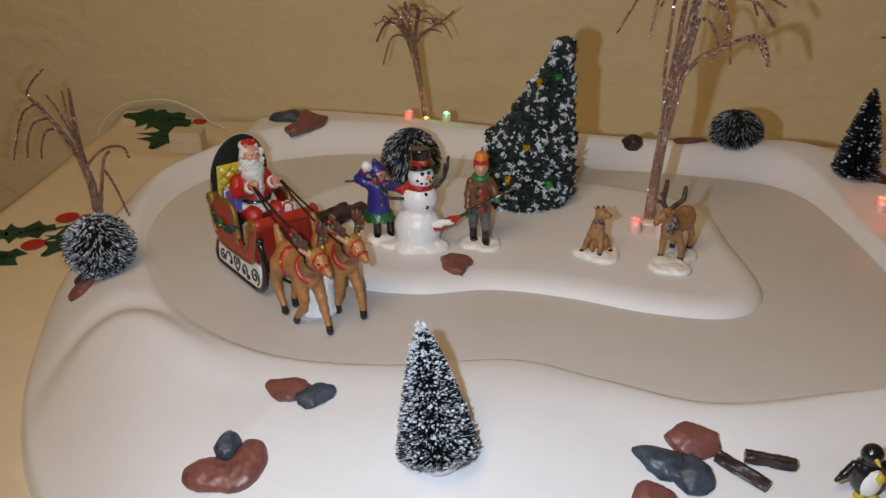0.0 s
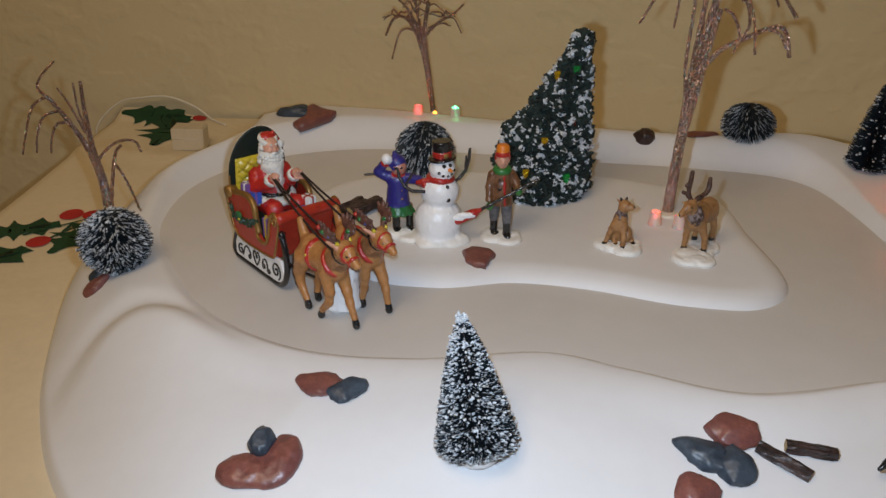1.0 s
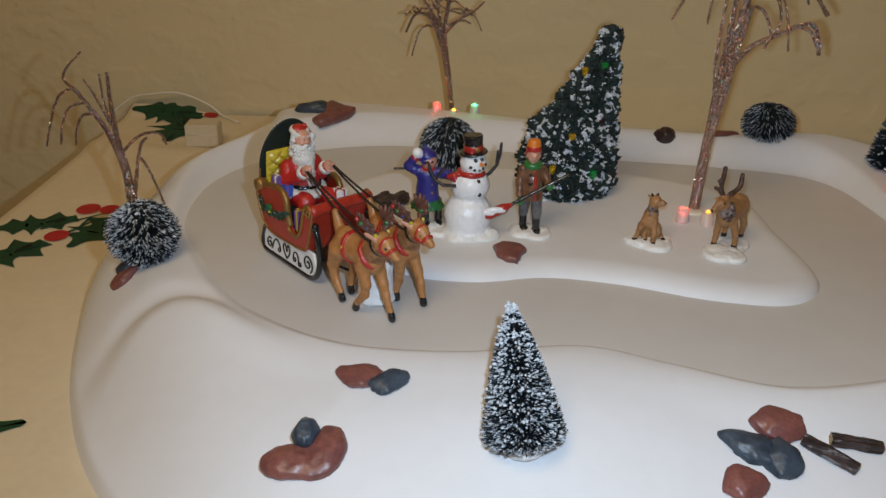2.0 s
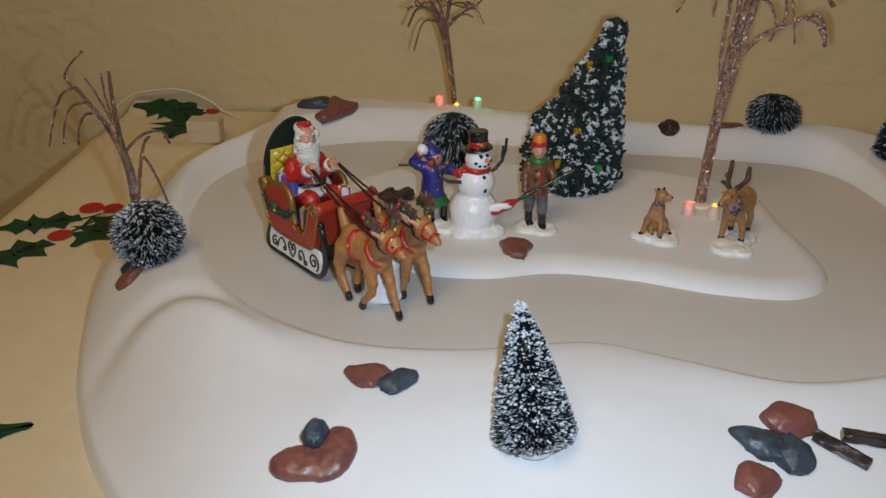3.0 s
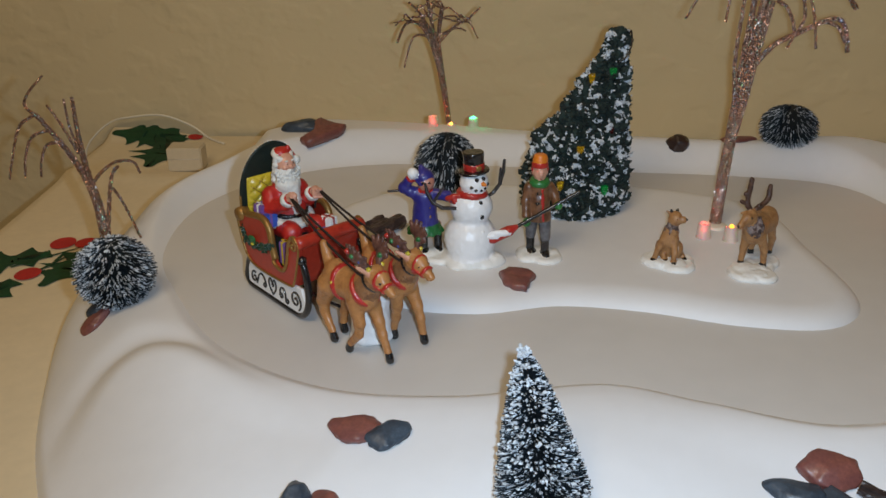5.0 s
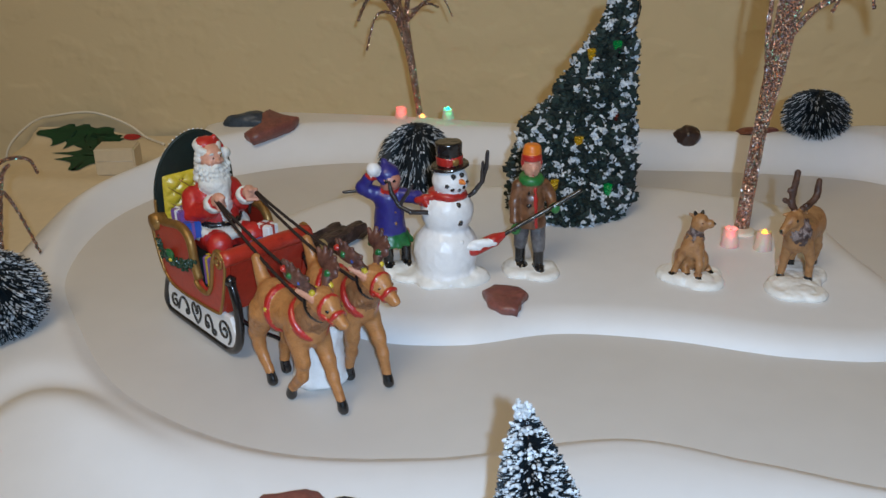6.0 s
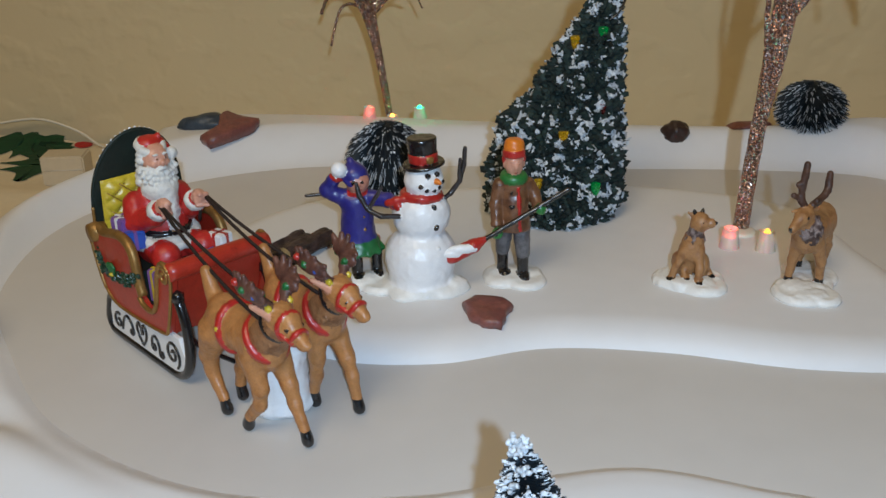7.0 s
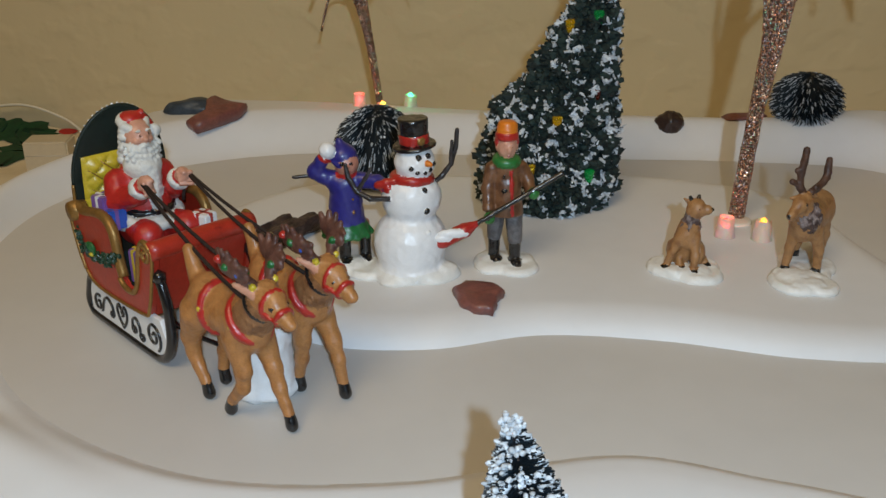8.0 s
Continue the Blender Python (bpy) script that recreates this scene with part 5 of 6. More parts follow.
def shoveller():
    S, K, T, C, N, G, F, O, R, W, H = range(11)
    mats = [P_SNOWB, P_BLACK, P_GREY, P_BROWN, P_RED, P_LEAF, P_FACE, P_ORANGE, P_RED, P_WHITE, P_BROWN]
    f = footing(S, ((-3, 2, 13, 4.4), (6, -5, 11.5, 4.0), (8, 3, 9, 4.2), (-8, -4, 7.5, 3.8)))
    f += [blob((-6, 4, 3), (7, 6, 3), S, 3), blob((6, 0, 2.5), (6, 5, 2.6), S, 3)]
    for x, y in ((-5.0, 3), (4.6, -3.5)):
        f += [drum((x, y, 3.5), (x, y, 18), 2.8, 3.2, K, 0.4, 0.8), blob((x + 0.6, y - 2.8, 5.0), (2.6, 4.2, 2.2), K, 0.8)]
        f += limb([(x, y, 17), (x * 0.94, y * 0.6, 24), (x * 0.90, 0, 33)], [3.7, 4.2, 4.6], T, 0.5)
    f += [rod((0, 0, 38.5), (0, 0.5, 45), 8.0, 7.4, C, 1.5), rod((0, 0.5, 45), (0, 0.8, 54), 7.4, 6.4, C, 1.5), blob((0, 0.8, 54), (8.6, 5.8, 4.6), C, 2), drum((0, 0, 30.0), (0, 0, 36), 8.9, 8.2, C, 1.2, 1.0)]
    f += [drum((2.0, -8.3, 31), (1.5, -5.9, 54), 0.9, 0.8, R, 0.3, 0.4)]
    f += [hoop((0, 0.2, 58.2), (0, -0.12, 1), 4.8, 2.2, G, 0.6), blob((0, -3, 57), (5.6, 3.6, 2.4), G, 1)]
    f += [blob((0, 0, 65), (4.7, 5.2, 6.6), F, 0.8), blob((0.3, -4.9, 64.4), (1.2, 1.3, 1.7), F, 0.8), blob((-4.6, 0.6, 64.5), (1.1, 1.5, 2.0), F, 0.4), blob((4.6, 0.6, 64.5), (1.1, 1.5, 2.0), F, 0.4)]
    f += [drum((0, 0.4, 68.6), (0, 0.6, 72.4), 5.8, 5.7, R, 0.2, 0.8), drum((0, 0.6, 72), (0.3, 1.0, 77.8), 5.5, 4.5, O, 0.3, 1.6), blob((-4.9, 0.8, 67.6), (1.2, 2.0, 2.4), R, 0.3), blob((4.9, 0.8, 67.6), (1.2, 2.0, 2.4), R, 0.3)]
    for x in (-2.1, 2.3):
        f += [blob((x * 0.85, -4.70, 66.0), (0.62, 0.30, 0.22), H, 0.1), rod((x * 0.45, -5.0, 67.3), (x * 1.2, -4.5, 67.3), 0.5, 0.4, F, 0.4)]
    f += [blob((0.2, -4.75, 61.2), (1.3, 0.4, 0.32), R, 0.1)]
    for z in (36, 44, 51):
        f.append(blob((-2.2, -7.4 + 0.07 * (z - 36), z), 0.85, K, 0.1))
    f += limb([(-7.4, 0, 54), (-9.4, -1.5, 44), (-9.6, -5, 35.5)], [3.5, 3.2, 2.8], C, 1.5)
    f += [drum((-9.7, -4.6, 36.5), (-9.6, -6.0, 33.6), 3.1, 3.1, H, 0.3), blob((-9.6, -8.0, 30.6), (2.9, 2.9, 3.0), G, 0.6)]
    f += limb([(7.4, 0, 54), (10.6, -1.0, 48), (11.4, -5.5, 43.5)], [3.5, 3.2, 2.8], C, 1.5)
    f += [drum((11.4, -4.6, 44.2), (11.5, -6.6, 42.8), 3.0, 2.9, H, 0.3), blob((12.2, -9.0, 43.0), (2.9, 2.8, 2.9), G, 0.6)]
    f += [rod((-16, -10.5, 29.2), (26, -9.5, 53.0), 1.3, 1.2, K, 0.1)]
    f += limb([(-17, -10.6, 28.8), (-22, -10.8, 26.0), (-33, -11, 21.0), (-38, -11.5, 19.6)], [1.8, 3.6, 3.8, 2.4], R, 0.6)
    f += [blob((-28, -13.2, 25.4), (8.0, 2.2, 2.6), W, 0.3, 0), blob((-33, -13.4, 23.2), (5, 2, 2.2), W, 0.5)]
    sculpt("shovelling_boy_figurine", f, mats, pose(0.0290, 0.6985, 0.0632), "painted boy in brown coat holding a red snow shovel", "figurine", cell=0.5, rough=0.16, seed=2)


def fawn():
    S, B, K, D, N = range(5)
    mats = [P_SNOWB, P_FUR2, P_BLACK, P_RUFF, P_FUR]
    f = footing(S, ((-2, 1, 15.5, 4.6), (7, -9, 12, 4.4), (-9, 3, 12, 4.6), (11, 1, 10, 4.4), (2, -11, 9, 4.2)), (((-9, -7, 4.2), (4, 4, 1.5)), ((6, -10, 4.2), (4, 4, 1.5))))
    f += [blob((0, -6, 2.6), (8, 6, 2.6), S, 3)]
    f += [rod((0, 3, 13), (-0.5, -1, 23), 7.4, 5.8, B, 2), blob((6.8, 2, 10.5), (4.6, 7.2, 6.6), B, 2), blob((-5, 6, 10), (3.6, 6.5, 6), B, 2), blob((0, 8, 9), (6, 6, 5.5), B, 2)]
    f += limb([(-5.0, -3, 21), (-9.4, -2.5, 12), (-11.6, -2.0, 5.4)], [3.2, 2.3, 1.9], B, 1.2) + limb([(2.0, -5, 21), (2.2, -8.5, 12), (1.6, -9.5, 4.8)], [3.2, 2.3, 1.9], B, 1.2)
    f += [blob((-12.0, -3.0, 4.7), (2.3, 2.6, 1.8), K, 0.3), blob((1.7, -10.6, 4.2), (2.3, 2.6, 1.8), K, 0.3), rod((9, 1, 8), (11.0, -2.0, 5.4), 2.8, 2.0, B, 1), blob((11.6, -3.2, 4.6), (2.2, 2.4, 1.8), K, 0.3), rod((-4, -1, 8), (-4.2, -4.0, 5.4), 2.4, 1.9, B, 1), blob((-4.2, -5.0, 4.6), (2.0, 2.2, 1.6), K, 0.3)]
    f += [rod((-0.8, -1.2, 20), (-0.2, -2.2, 26), 6.6, 5.4, B, 2), rod((-0.2, -2.2, 27.5), (0.6, -3.2, 32.5), 4.6, 4.4, D, 1.2), *tufts((-0.1, -2.4, 27.6), (5.2, 5.2, 3.0), D, 50, 2)]
    f += [blob((1.8, -4, 36.2), (5.4, 5.6, 5.0), B, 1.5), rod((3.0, -6, 36.4), (6.6, -8.0, 36.6), 3.3, 2.5, B, 1.2), blob((8.6, -9.2, 37.2), (1.1, 1.1, 0.9), K, 0.3)]
    f += [rod((-1.0, -2.4, 40.2), (-1.6, -2.2, 41.6), 1.3, 1.0, K, 0.3), rod((3.0, -2.4, 40.6), (3.4, -2.2, 42.0), 1.3, 1.0, K, 0.3), rod((-1.6, -2, 39), (-4.6, -1.0, 40.6), 1.4, 0.7, B, 0.6)]
    f += [blob((5.6, -8.6, 37.8), 0.6, K, 0.1), blob((1.4, -9.3, 37.6), 0.6, K, 0.1)]
    sculpt("sitting_fawn_figurine", f, mats, pose(0.1190, 0.6805, 0.0632) @ Matrix.Diagonal((0.90, 0.92, 1, 1)), "small tan sitting fawn figurine on a snowy foot", "figurine", "deer figurines", 0.5, rough=0.22, seed=3)


def stag():
    S, B, K, D, H = range(5)
    mats = [P_SNOWB, P_FUR2, P_BLACK, P_RUFF, P_HORN]
    f = footing(S, ((-9, -8, 16, 4.5), (10, 12, 14.5, 4.4), (2, -15, 11, 4.2), (3, 1, 13, 4.0), (6, 21, 11.5, 5.0)), (((-13, 1, 3.8), (4.5, 4.5, 1.6)), ((2, -5, 3.8), (4.5, 4.5, 1.6)), ((-6, -15, 4.0), (8, 5, 1.5))))
    f += [blob((-9, -5, 4), (8, 7, 2.8), S, 3)]
    f += [rod((-5, -2, 31.5), (9, 13, 32.5), 8.6, 8.6, B, 2), blob((10.5, 14, 33.5), (9.0, 9.0, 9.2), B, 2), blob((-6, -3, 31.5), (8.4, 8.0, 9.6), B, 2)]
    for top, knee, foot in (((-9.5, -1.0, 28), (-10.8, 1.0, 17), (-11.2, 2.5, 7.6)), ((-0.5, -6, 28), (4.0, -4.5, 17), (5.0, -3.0, 7.4)), ((5, 14, 28), (4.5, 18, 18), (3.0, 20, 8.6)), ((14, 13, 28), (18, 16, 18), (18, 18.5, 8.2))):
        f += limb([top, knee, foot], [4.2, 2.7, 2.3], B, 1.5)
        f.append(drum((foot[0], foot[1], foot[2] - 3.0), foot, 2.7, 2.5, K, 0.3, 0.6))
    f += [rod((-7, -5, 34), (-12.5, -10, 43), 7.4, 5.0, B, 2), blob((-8.2, -10.6, 38.2), (5.8, 4.6, 6.4), D, 1.6), *tufts((-8.2, -10.6, 38.2), (6.2, 5.2, 6.8), D, 90, 1)]
    f += [rod((-13, -11, 46), (-17, -14, 44.5), 4.6, 4.0, B, 1.5), rod((-17, -14, 45), (-23.0, -17.5, 41.2), 3.8, 2.5, B, 1.2), blob((-24.6, -18.6, 41.2), (1.3, 1.3, 1.2), K, 0.3)]
    f += limb([(-13.6, -10, 50), (-16.4, -10, 53), (-16.8, -10, 59), (-16.0, -10, 65), (-15.6, -10, 71.0)], [1.9, 2.0, 2.0, 2.0, 1.9], H, 0.8)
    f += [rod((-16.6, -10, 53.5), (-21.6, -10.5, 56.0), 1.7, 1.6, H, 0.8), rod((-16.6, -10, 62), (-19.0, -10, 61), 1.6, 1.5, H, 0.6), blob((-16.4, -11.6, 67.6), 1.5, H, 0.6)]
    f += limb([(-9, -9, 50), (-4, -7, 51.5), (0, -5, 53.5), (2.6, -3, 57.5), (3.0, -2, 63)], [1.9, 2.0, 2.0, 2.0, 1.9], H, 0.8)
    f += [rod((-5, -7.5, 51), (-7.6, -10.5, 52.5), 1.8, 1.7, H, 0.8), blob((2.2, -4.4, 55), 1.6, H, 0.6)]
    f += [rod((-10, -9, 49), (-5.4, -8.6, 47.6), 1.8, 0.9, B, 0.8), rod((-17, -11, 48), (-21, -10, 47.6), 1.6, 0.8, B, 0.8), blob((-14.8, -16.6, 46.0), 0.9, K, 0.1), blob((-19.0, -13.4, 46.6), 0.9, K, 0.1)]
    sculpt("standing_stag_figurine", f, mats, pose(0.1760, 0.6655, 0.0632) @ Matrix.Diagonal((0.86, 0.90, 1, 1)), "tan standing stag figurine with dark antlers on a snowy foot", "figurine", "deer figurines", 0.55, rough=0.22, seed=4)


snowman_and_child()
shoveller()
fawn()
stag()


def penguin():
    K, W, O = range(3)
    f = [blob((0, 0, 13), (9, 8, 13), K, 2), blob((0.5, -2.6, 12), (7.2, 6.4, 11), W, 0.4), blob((0, -1, 28), (6.2, 6, 6), K, 2), rod((0, -6, 28), (0.5, -10.5, 27), 1.6, 0.7, O, 0.3)]
    f += limb([(-8, 0, 20), (-13, -1, 14), (-17, -2, 11)], [2.6, 2.4, 1.4], K, 1) + limb([(8, 0, 20), (12, -1, 14), (14, -2, 9)], [2.6, 2.4, 1.4], K, 1)
    f += [blob((-4, -5, 1), (3, 5, 1.8), O, 0.4), blob((4, -5, 1), (3, 5, 1.8), O, 0.4), blob((3.6, -8.6, 17), (2.6, 2, 3.2), O, 0.6)]
    sculpt("penguin_figurine", f, [P_BLACK, P_WHITE, P_YELLOW], pose(0.2340, 0.4290, ground(0.234, 0.429) - 0.0005), "small black and white penguin figurine with yellow front", "figurine", cell=0.6)


penguin()


# the two-lobed stone that holds a small blue one
lobes = [blob((-11, -3, 1.5), (15.0, 11.2, 6.0), 0, 4, 8), blob((11, 4, 1.8), (11, 16, 6.5), 0, 4, -10), blob((2, -8, 1), (13, 8, 4.6), 0, 4)]
sculpt("stone", lobes, [ROCK_RED], pose(*KIDNEY_AT, 13, -4, 0), "large two-lobed red-brown stone on the near bank", "stone", "stones", 0.8, rough=0.5, seed=23)


# ---- the sleigh with its rider and team, on the pond track ----
SLEIGH_AT = np.array([-0.1780, 0.6850])
AHEAD = np.array([0.604, -0.797])
SLEIGH = Matrix(((AHEAD[0], -AHEAD[1], 0, SLEIGH_AT[0]), (AHEAD[1], AHEAD[0], 0, SLEIGH_AT[1]), (0, 0, 1, POND_Z + 0.0034), (0, 0, 0, 1)))
WIDE = 50.0
S_RED = paintmat("sleigh_red_paint", (0.40, 0.030, 0.014), 0.36, 0.2, 0.2, second=(0.27, 0.020, 0.012))
S_GREEN = paintmat("sleigh_dark_lining", (0.006, 0.015, 0.011), 0.6, 0.3, 0.05)


def mm(points):
    return [tuple(0.001 * c for c in p) for p in points]


def plate(ring, w0, w1, name, material, parent, label="", bevel=0.8):
    """A panel cut to an outline in the side view (along, up), from w0 to w1 across."""
    bm = bmesh.new()
    a = [bm.verts.new((0.001 * s, 0.001 * w0, 0.001 * z)) for s, z in ring]
    b = [bm.verts.new((0.001 * s, 0.001 * w1, 0.001 * z)) for s, z in ring]
    n = len(ring)
    bm.faces.new(a), bm.faces.new(b[::-1])
    for i in range(n):
        bm.faces.new((a[i], b[i], b[(i + 1) % n], a[(i + 1) % n]))
    if bevel:
        rim = [e for e in bm.edges if len({v.co.y for v in e.verts}) == 1]
        bmesh.ops.bevel(bm, geom=rim, offset=0.001 * bevel, segments=2, affect="EDGES")
    return part(name, bm, material, parent, label, smooth=False)


def wire(points, r, name, material, parent, label="", n=6, sides=8):
    """A round bar or painted line along points given in millimetres."""
    return mesh_object(name, *tube_mesh(open_spline(mm(points), n), 0.001 * r, sides), material, parent, label)


def curl(c, r0, r1, start, turns, w, n=14):
    """Points of a flat spiral in the side view."""
    out = []
    for i in range(n):
        t = i / (n - 1)
        a = radians(start) + turns * 2 * math.pi * t
        r = r0 + (r1 - r0) * t
        out.append((c[0] + r * math.cos(a), w, c[1] + r * math.sin(a)))
    return out


def build_sleigh():
    sleigh = thing("sleigh", SLEIGH, "open red sleigh with gold trim and black runners on the pond", "sleigh")
    side = closed_spline([(62, 20), (40, 18.5), (18, 18.5), (7, 24), (1, 38), (-1, 49), (3, 54.5), (10, 53.5), (18, 55), (27, 56.5), (34, 55), (38, 50), (39.5, 41), (42, 31), (48, 27.5), (55, 28.5), (60, 36), (63.5, 49), (69, 56.5), (74.5, 54), (75, 48), (71, 34), (66.5, 23)], 4)
    edge = [tuple(p) for p in side]
    for w0, w1, o in ((0.0, 3.0, -0.2), (WIDE - 3, WIDE, WIDE + 0.2)):
        panel = plate(edge, w0, w1, "side_panel", S_RED, sleigh, "red side panel")
        inner = o + (2.0 if o < 10 else -2.0)
        wire([(s, inner, z) for s, z in edge[24:53]][::2], 2.4, "arm_rail", P_GOLD, panel, "thick gold armrest rail", 3, 10)
        wire([(s, o, z) for s, z in edge[52:77]][::2], 1.3, "gold_trim", P_GOLD, panel, "gold painted edge", 3)
        wire([(s, o, z) for s, z in edge[12:26]][::2], 1.0, "gold_trim", P_GOLD, panel, "gold painted edge", 3)
        wire([(s, o, z) for s, z in (edge[76:] + edge[:13])][::2], 0.8, "gold_trim", P_GOLD, panel, "gold painted edge", 3)
        wire(curl((69.2, 50.4), 4.8, 0.8, 200, -1.4, o), 1.0, "scroll", P_GOLD, panel, "gold scroll")
        # garland and bow
        sag = [(4, o, 42), (10, o, 36), (18, o, 34), (26, o, 35.5), (34, o, 37), (41, o, 41)]
        rng = np.random.default_rng(5)
        path = open_spline(mm(sag), 16)
        k = rng.integers(0, len(path), 170)
        mesh_object("garland", *crumbs(path[k] + rng.normal(size=(170, 3)) * np.array([0.0012, 0.0007, 0.0013]), 0.0009 + 0.0005 * rng.random(170), rng), P_DKGREEN, panel, "dark green garland", smooth=False)
        wire([(18, o, 34), (15, o - 1, 39), (18, o - 1.3, 40), (18, o, 34), (21, o - 1, 39), (19, o - 1.3, 41)], 0.9, "bow", P_GREEN, panel, "green bow")
        mesh_object("knot", *crumbs(np.array(mm([(18, o - 0.8, 35)])), [0.0016], rng), P_YELLOW, panel, "yellow knot")
        roll = lathe([(0.0005, -0.0042), (0.0044, -0.0038), (0.0050, 0.0), (0.0044, 0.0038), (0.0005, 0.0042)], 18)
        arm = mesh_object("arm_scroll", *roll, P_GOLD, panel, "rolled gold armrest end")
        arm.matrix_basis = pose(0.001 * 3, 0.001 * (w0 + w1) / 2, 0.001 * 52, 90, 0, 0)
    # front: a rolled top over a leaning red panel
    plate([(62, 20), (65, 19.5), (75.5, 51), (72, 53)], 3.1, WIDE - 3.1, "front_panel", S_RED, sleigh, "red front panel", 0.6)
    wire([(73, -0.5, 53), (73, 16, 53.3), (73, 34, 53.3), (73, WIDE + 0.5, 53)], 4.3, "front_roll", S_RED, sleigh, "rolled red front edge", 4, 14)
    plate([(14, 18.6), (62, 18.6), (62, 21), (14, 21)], 3.1, WIDE - 3.1, "floor", S_RED, sleigh, "red floor", 0.3)
    plate([(4, 22), (36, 22), (36, 40), (4, 40)], 3.1, WIDE - 3.1, "seat", S_GREEN, sleigh, "dark lined seat box", 0.6)
    # the tall rounded back
    ring, inner = [], []
    for t in np.linspace(0, 1, 30):
        a = math.pi * (1 - t)
        ring.append((WIDE / 2 + (WIDE / 2 - 2.0) * math.cos(a), 64 + 34.0 * math.sin(a)))
    ring = [(2.0, 30), *ring, (WIDE - 2.0, 30)]
    bend = lambda z: -0.5 + 0.0022 * max(0, z - 40) ** 1.9 * 1.25
    bm = bmesh.new()
    front = [bm.verts.new((0.001 * (bend(z) + 3.2), 0.001 * w, 0.001 * z)) for w, z in ring]
    rear = [bm.verts.new((0.001 * bend(z), 0.001 * w, 0.001 * z)) for w, z in ring]
    bm.faces.new(front), bm.faces.new(rear[::-1])
    for i in range(len(ring)):
        bm.faces.new((front[i], rear[i], rear[(i + 1) % len(ring)], front[(i + 1) % len(ring)]))
    back = part("back_panel", bm, S_GREEN, sleigh, "dark green rounded backrest", smooth=False)
    for w in (1.6, WIDE - 1.6):
        wire([(bend(z) + 1.8, w, z) for z in (44, 49, 54, 59, 64)], 0.8, "back_trim", P_GOLD, back, "worn gold side trim", 3)
    wire([(bend(z) + 1.6, w, z) for w, z in ring[1:-1]], 0.9, "back_rim", S_GREEN, back, "dark rim", 2)
    rng = np.random.default_rng(8)
    beads = np.array(mm([(bend(z) + 1.0, w, z + 0.8) for w, z in ring[3:-3]]))
    mesh_object("frost_beads", *crumbs(beads, np.full(len(beads), 0.00062), rng), P_WHITE, back, "white beaded edge", smooth=False)
    # quilted cushion with crossing seams
    n = 40
    V, F = [], []
    for i in range(n + 1):
        for j in range(n + 1):
            w, z = 5.5 + (WIDE - 11) * i / n, 42 + 35 * j / n
            e = min(1, 6 * min(i, n - i) / n) * min(1, 6 * min(j, n - j) / n)
            q = min(abs(((i + j) / 10) % 1 - 0.5), abs(((i - j) / 10) % 1 - 0.5)) * 2
            puff = 0.8 + 4.2 * e ** 0.5 * (0.55 + 0.45 * (1 - (1 - q) ** 3))
            V.append((0.001 * (bend(z) + 3.3 + puff), 0.001 * w, 0.001 * z))
    for i in range(n):
        for j in range(n):
            F.append((i * (n + 1) + j, (i + 1) * (n + 1) + j, (i + 1) * (n + 1) + j + 1, i * (n + 1) + j + 1))
    cushion = mesh_object("cushion", V, F, P_YELLOW, sleigh, "yellow quilted back cushion")
    for k in range(-3, 5):
        for sgn in (1, -1):
            pts = []
            for t in np.linspace(0, 1, 12):
                j = 40 * t
                i = (5 + 10 * k - j) if sgn > 0 else (5 + 10 * k - 10 + j)
                if 1 <= i <= 39 and 1 <= j <= 39:
                    v = V[int(round(i)) * (n + 1) + int(round(j))]
                    pts.append((1000 * v[0] + 0.25, 5.5 + (WIDE - 11) * i / n, 42 + 35 * j / n))
            if len(pts) > 2:
                wire(pts, 0.35, "seam", P_GOLD, cushion, "brown seam", 2, 5)
    # tall runners: the sole lies lower than the body's own height scale
    low = lambda pts: [(a, b, c - 3.4 * (1 - c / 41.5)) for a, b, c in pts]
    flat = lambda pts: [(a, c - 3.4 * (1 - c / 41.5)) for a, c in pts]
    for w in (1.0, WIDE - 4.0):
        runner = wire(low([(9, w + 1.5, 22), (5, w + 1.5, 20), (2.5, w + 1.5, 15), (0, w + 1.5, 8), (3, w + 1.5, 3.2), (9, w + 1.5, 2.3), (30, w + 1.5, 2.3), (56, w + 1.5, 2.3), (68, w + 1.5, 3.0), (75, w + 1.5, 7.5), (79, w + 1.5, 17), (79, w + 1.5, 29), (76.5, w + 1.5, 37), (74.5, w + 1.5, 40)]), 2.3, "runner", P_BLACK, sleigh, "black glossy runner", 5, 10)
        mesh_object("knob", *crumbs(np.array(mm([(74.8, w + 1.5, 41.5)])), [0.0033], np.random.default_rng(3), None, 0.05), P_BLACK, runner)
        plate(flat([(3, 4), (8, 2.5), (66, 2.5), (74, 8), (76, 14), (72, 22), (8, 22), (3.5, 14)]), w + 0.4, w + 2.6, "runner_panel", P_WHITE, runner, "white runner panel", 0.4)
        for o in (w + 0.1, w + 2.9):
            wire(low(curl((12, 10), 4.4, 0.8, 60, 1.2, o)), 0.7, "scroll", P_BLACK, runner, "black painted scroll", 3, 6)
            wire(low([(15, o, 7), (18, o, 13), (22, o, 15.5), (26, o, 13), (27, o, 9)] + curl((25, 9), 2.0, 0.5, 0, -0.8, o, 6)), 0.7, "scroll", P_BLACK, runner, "black painted scroll", 4, 6)
            heart = [(36, o, 6), (32.5, o, 10), (31.5, o, 14), (33.5, o, 16.5), (36, o, 14.5), (38.5, o, 16.5), (40.5, o, 14), (39.5, o, 10), (36, o, 6)]
            wire(low(heart), 0.7, "heart", P_BLACK, runner, "black painted heart", 4, 6)
            wire(low(curl((36, 13), 1.8, 0.4, 250, 1.1, o, 8)), 0.55, "scroll", P_BLACK, runner, "", 3, 6)
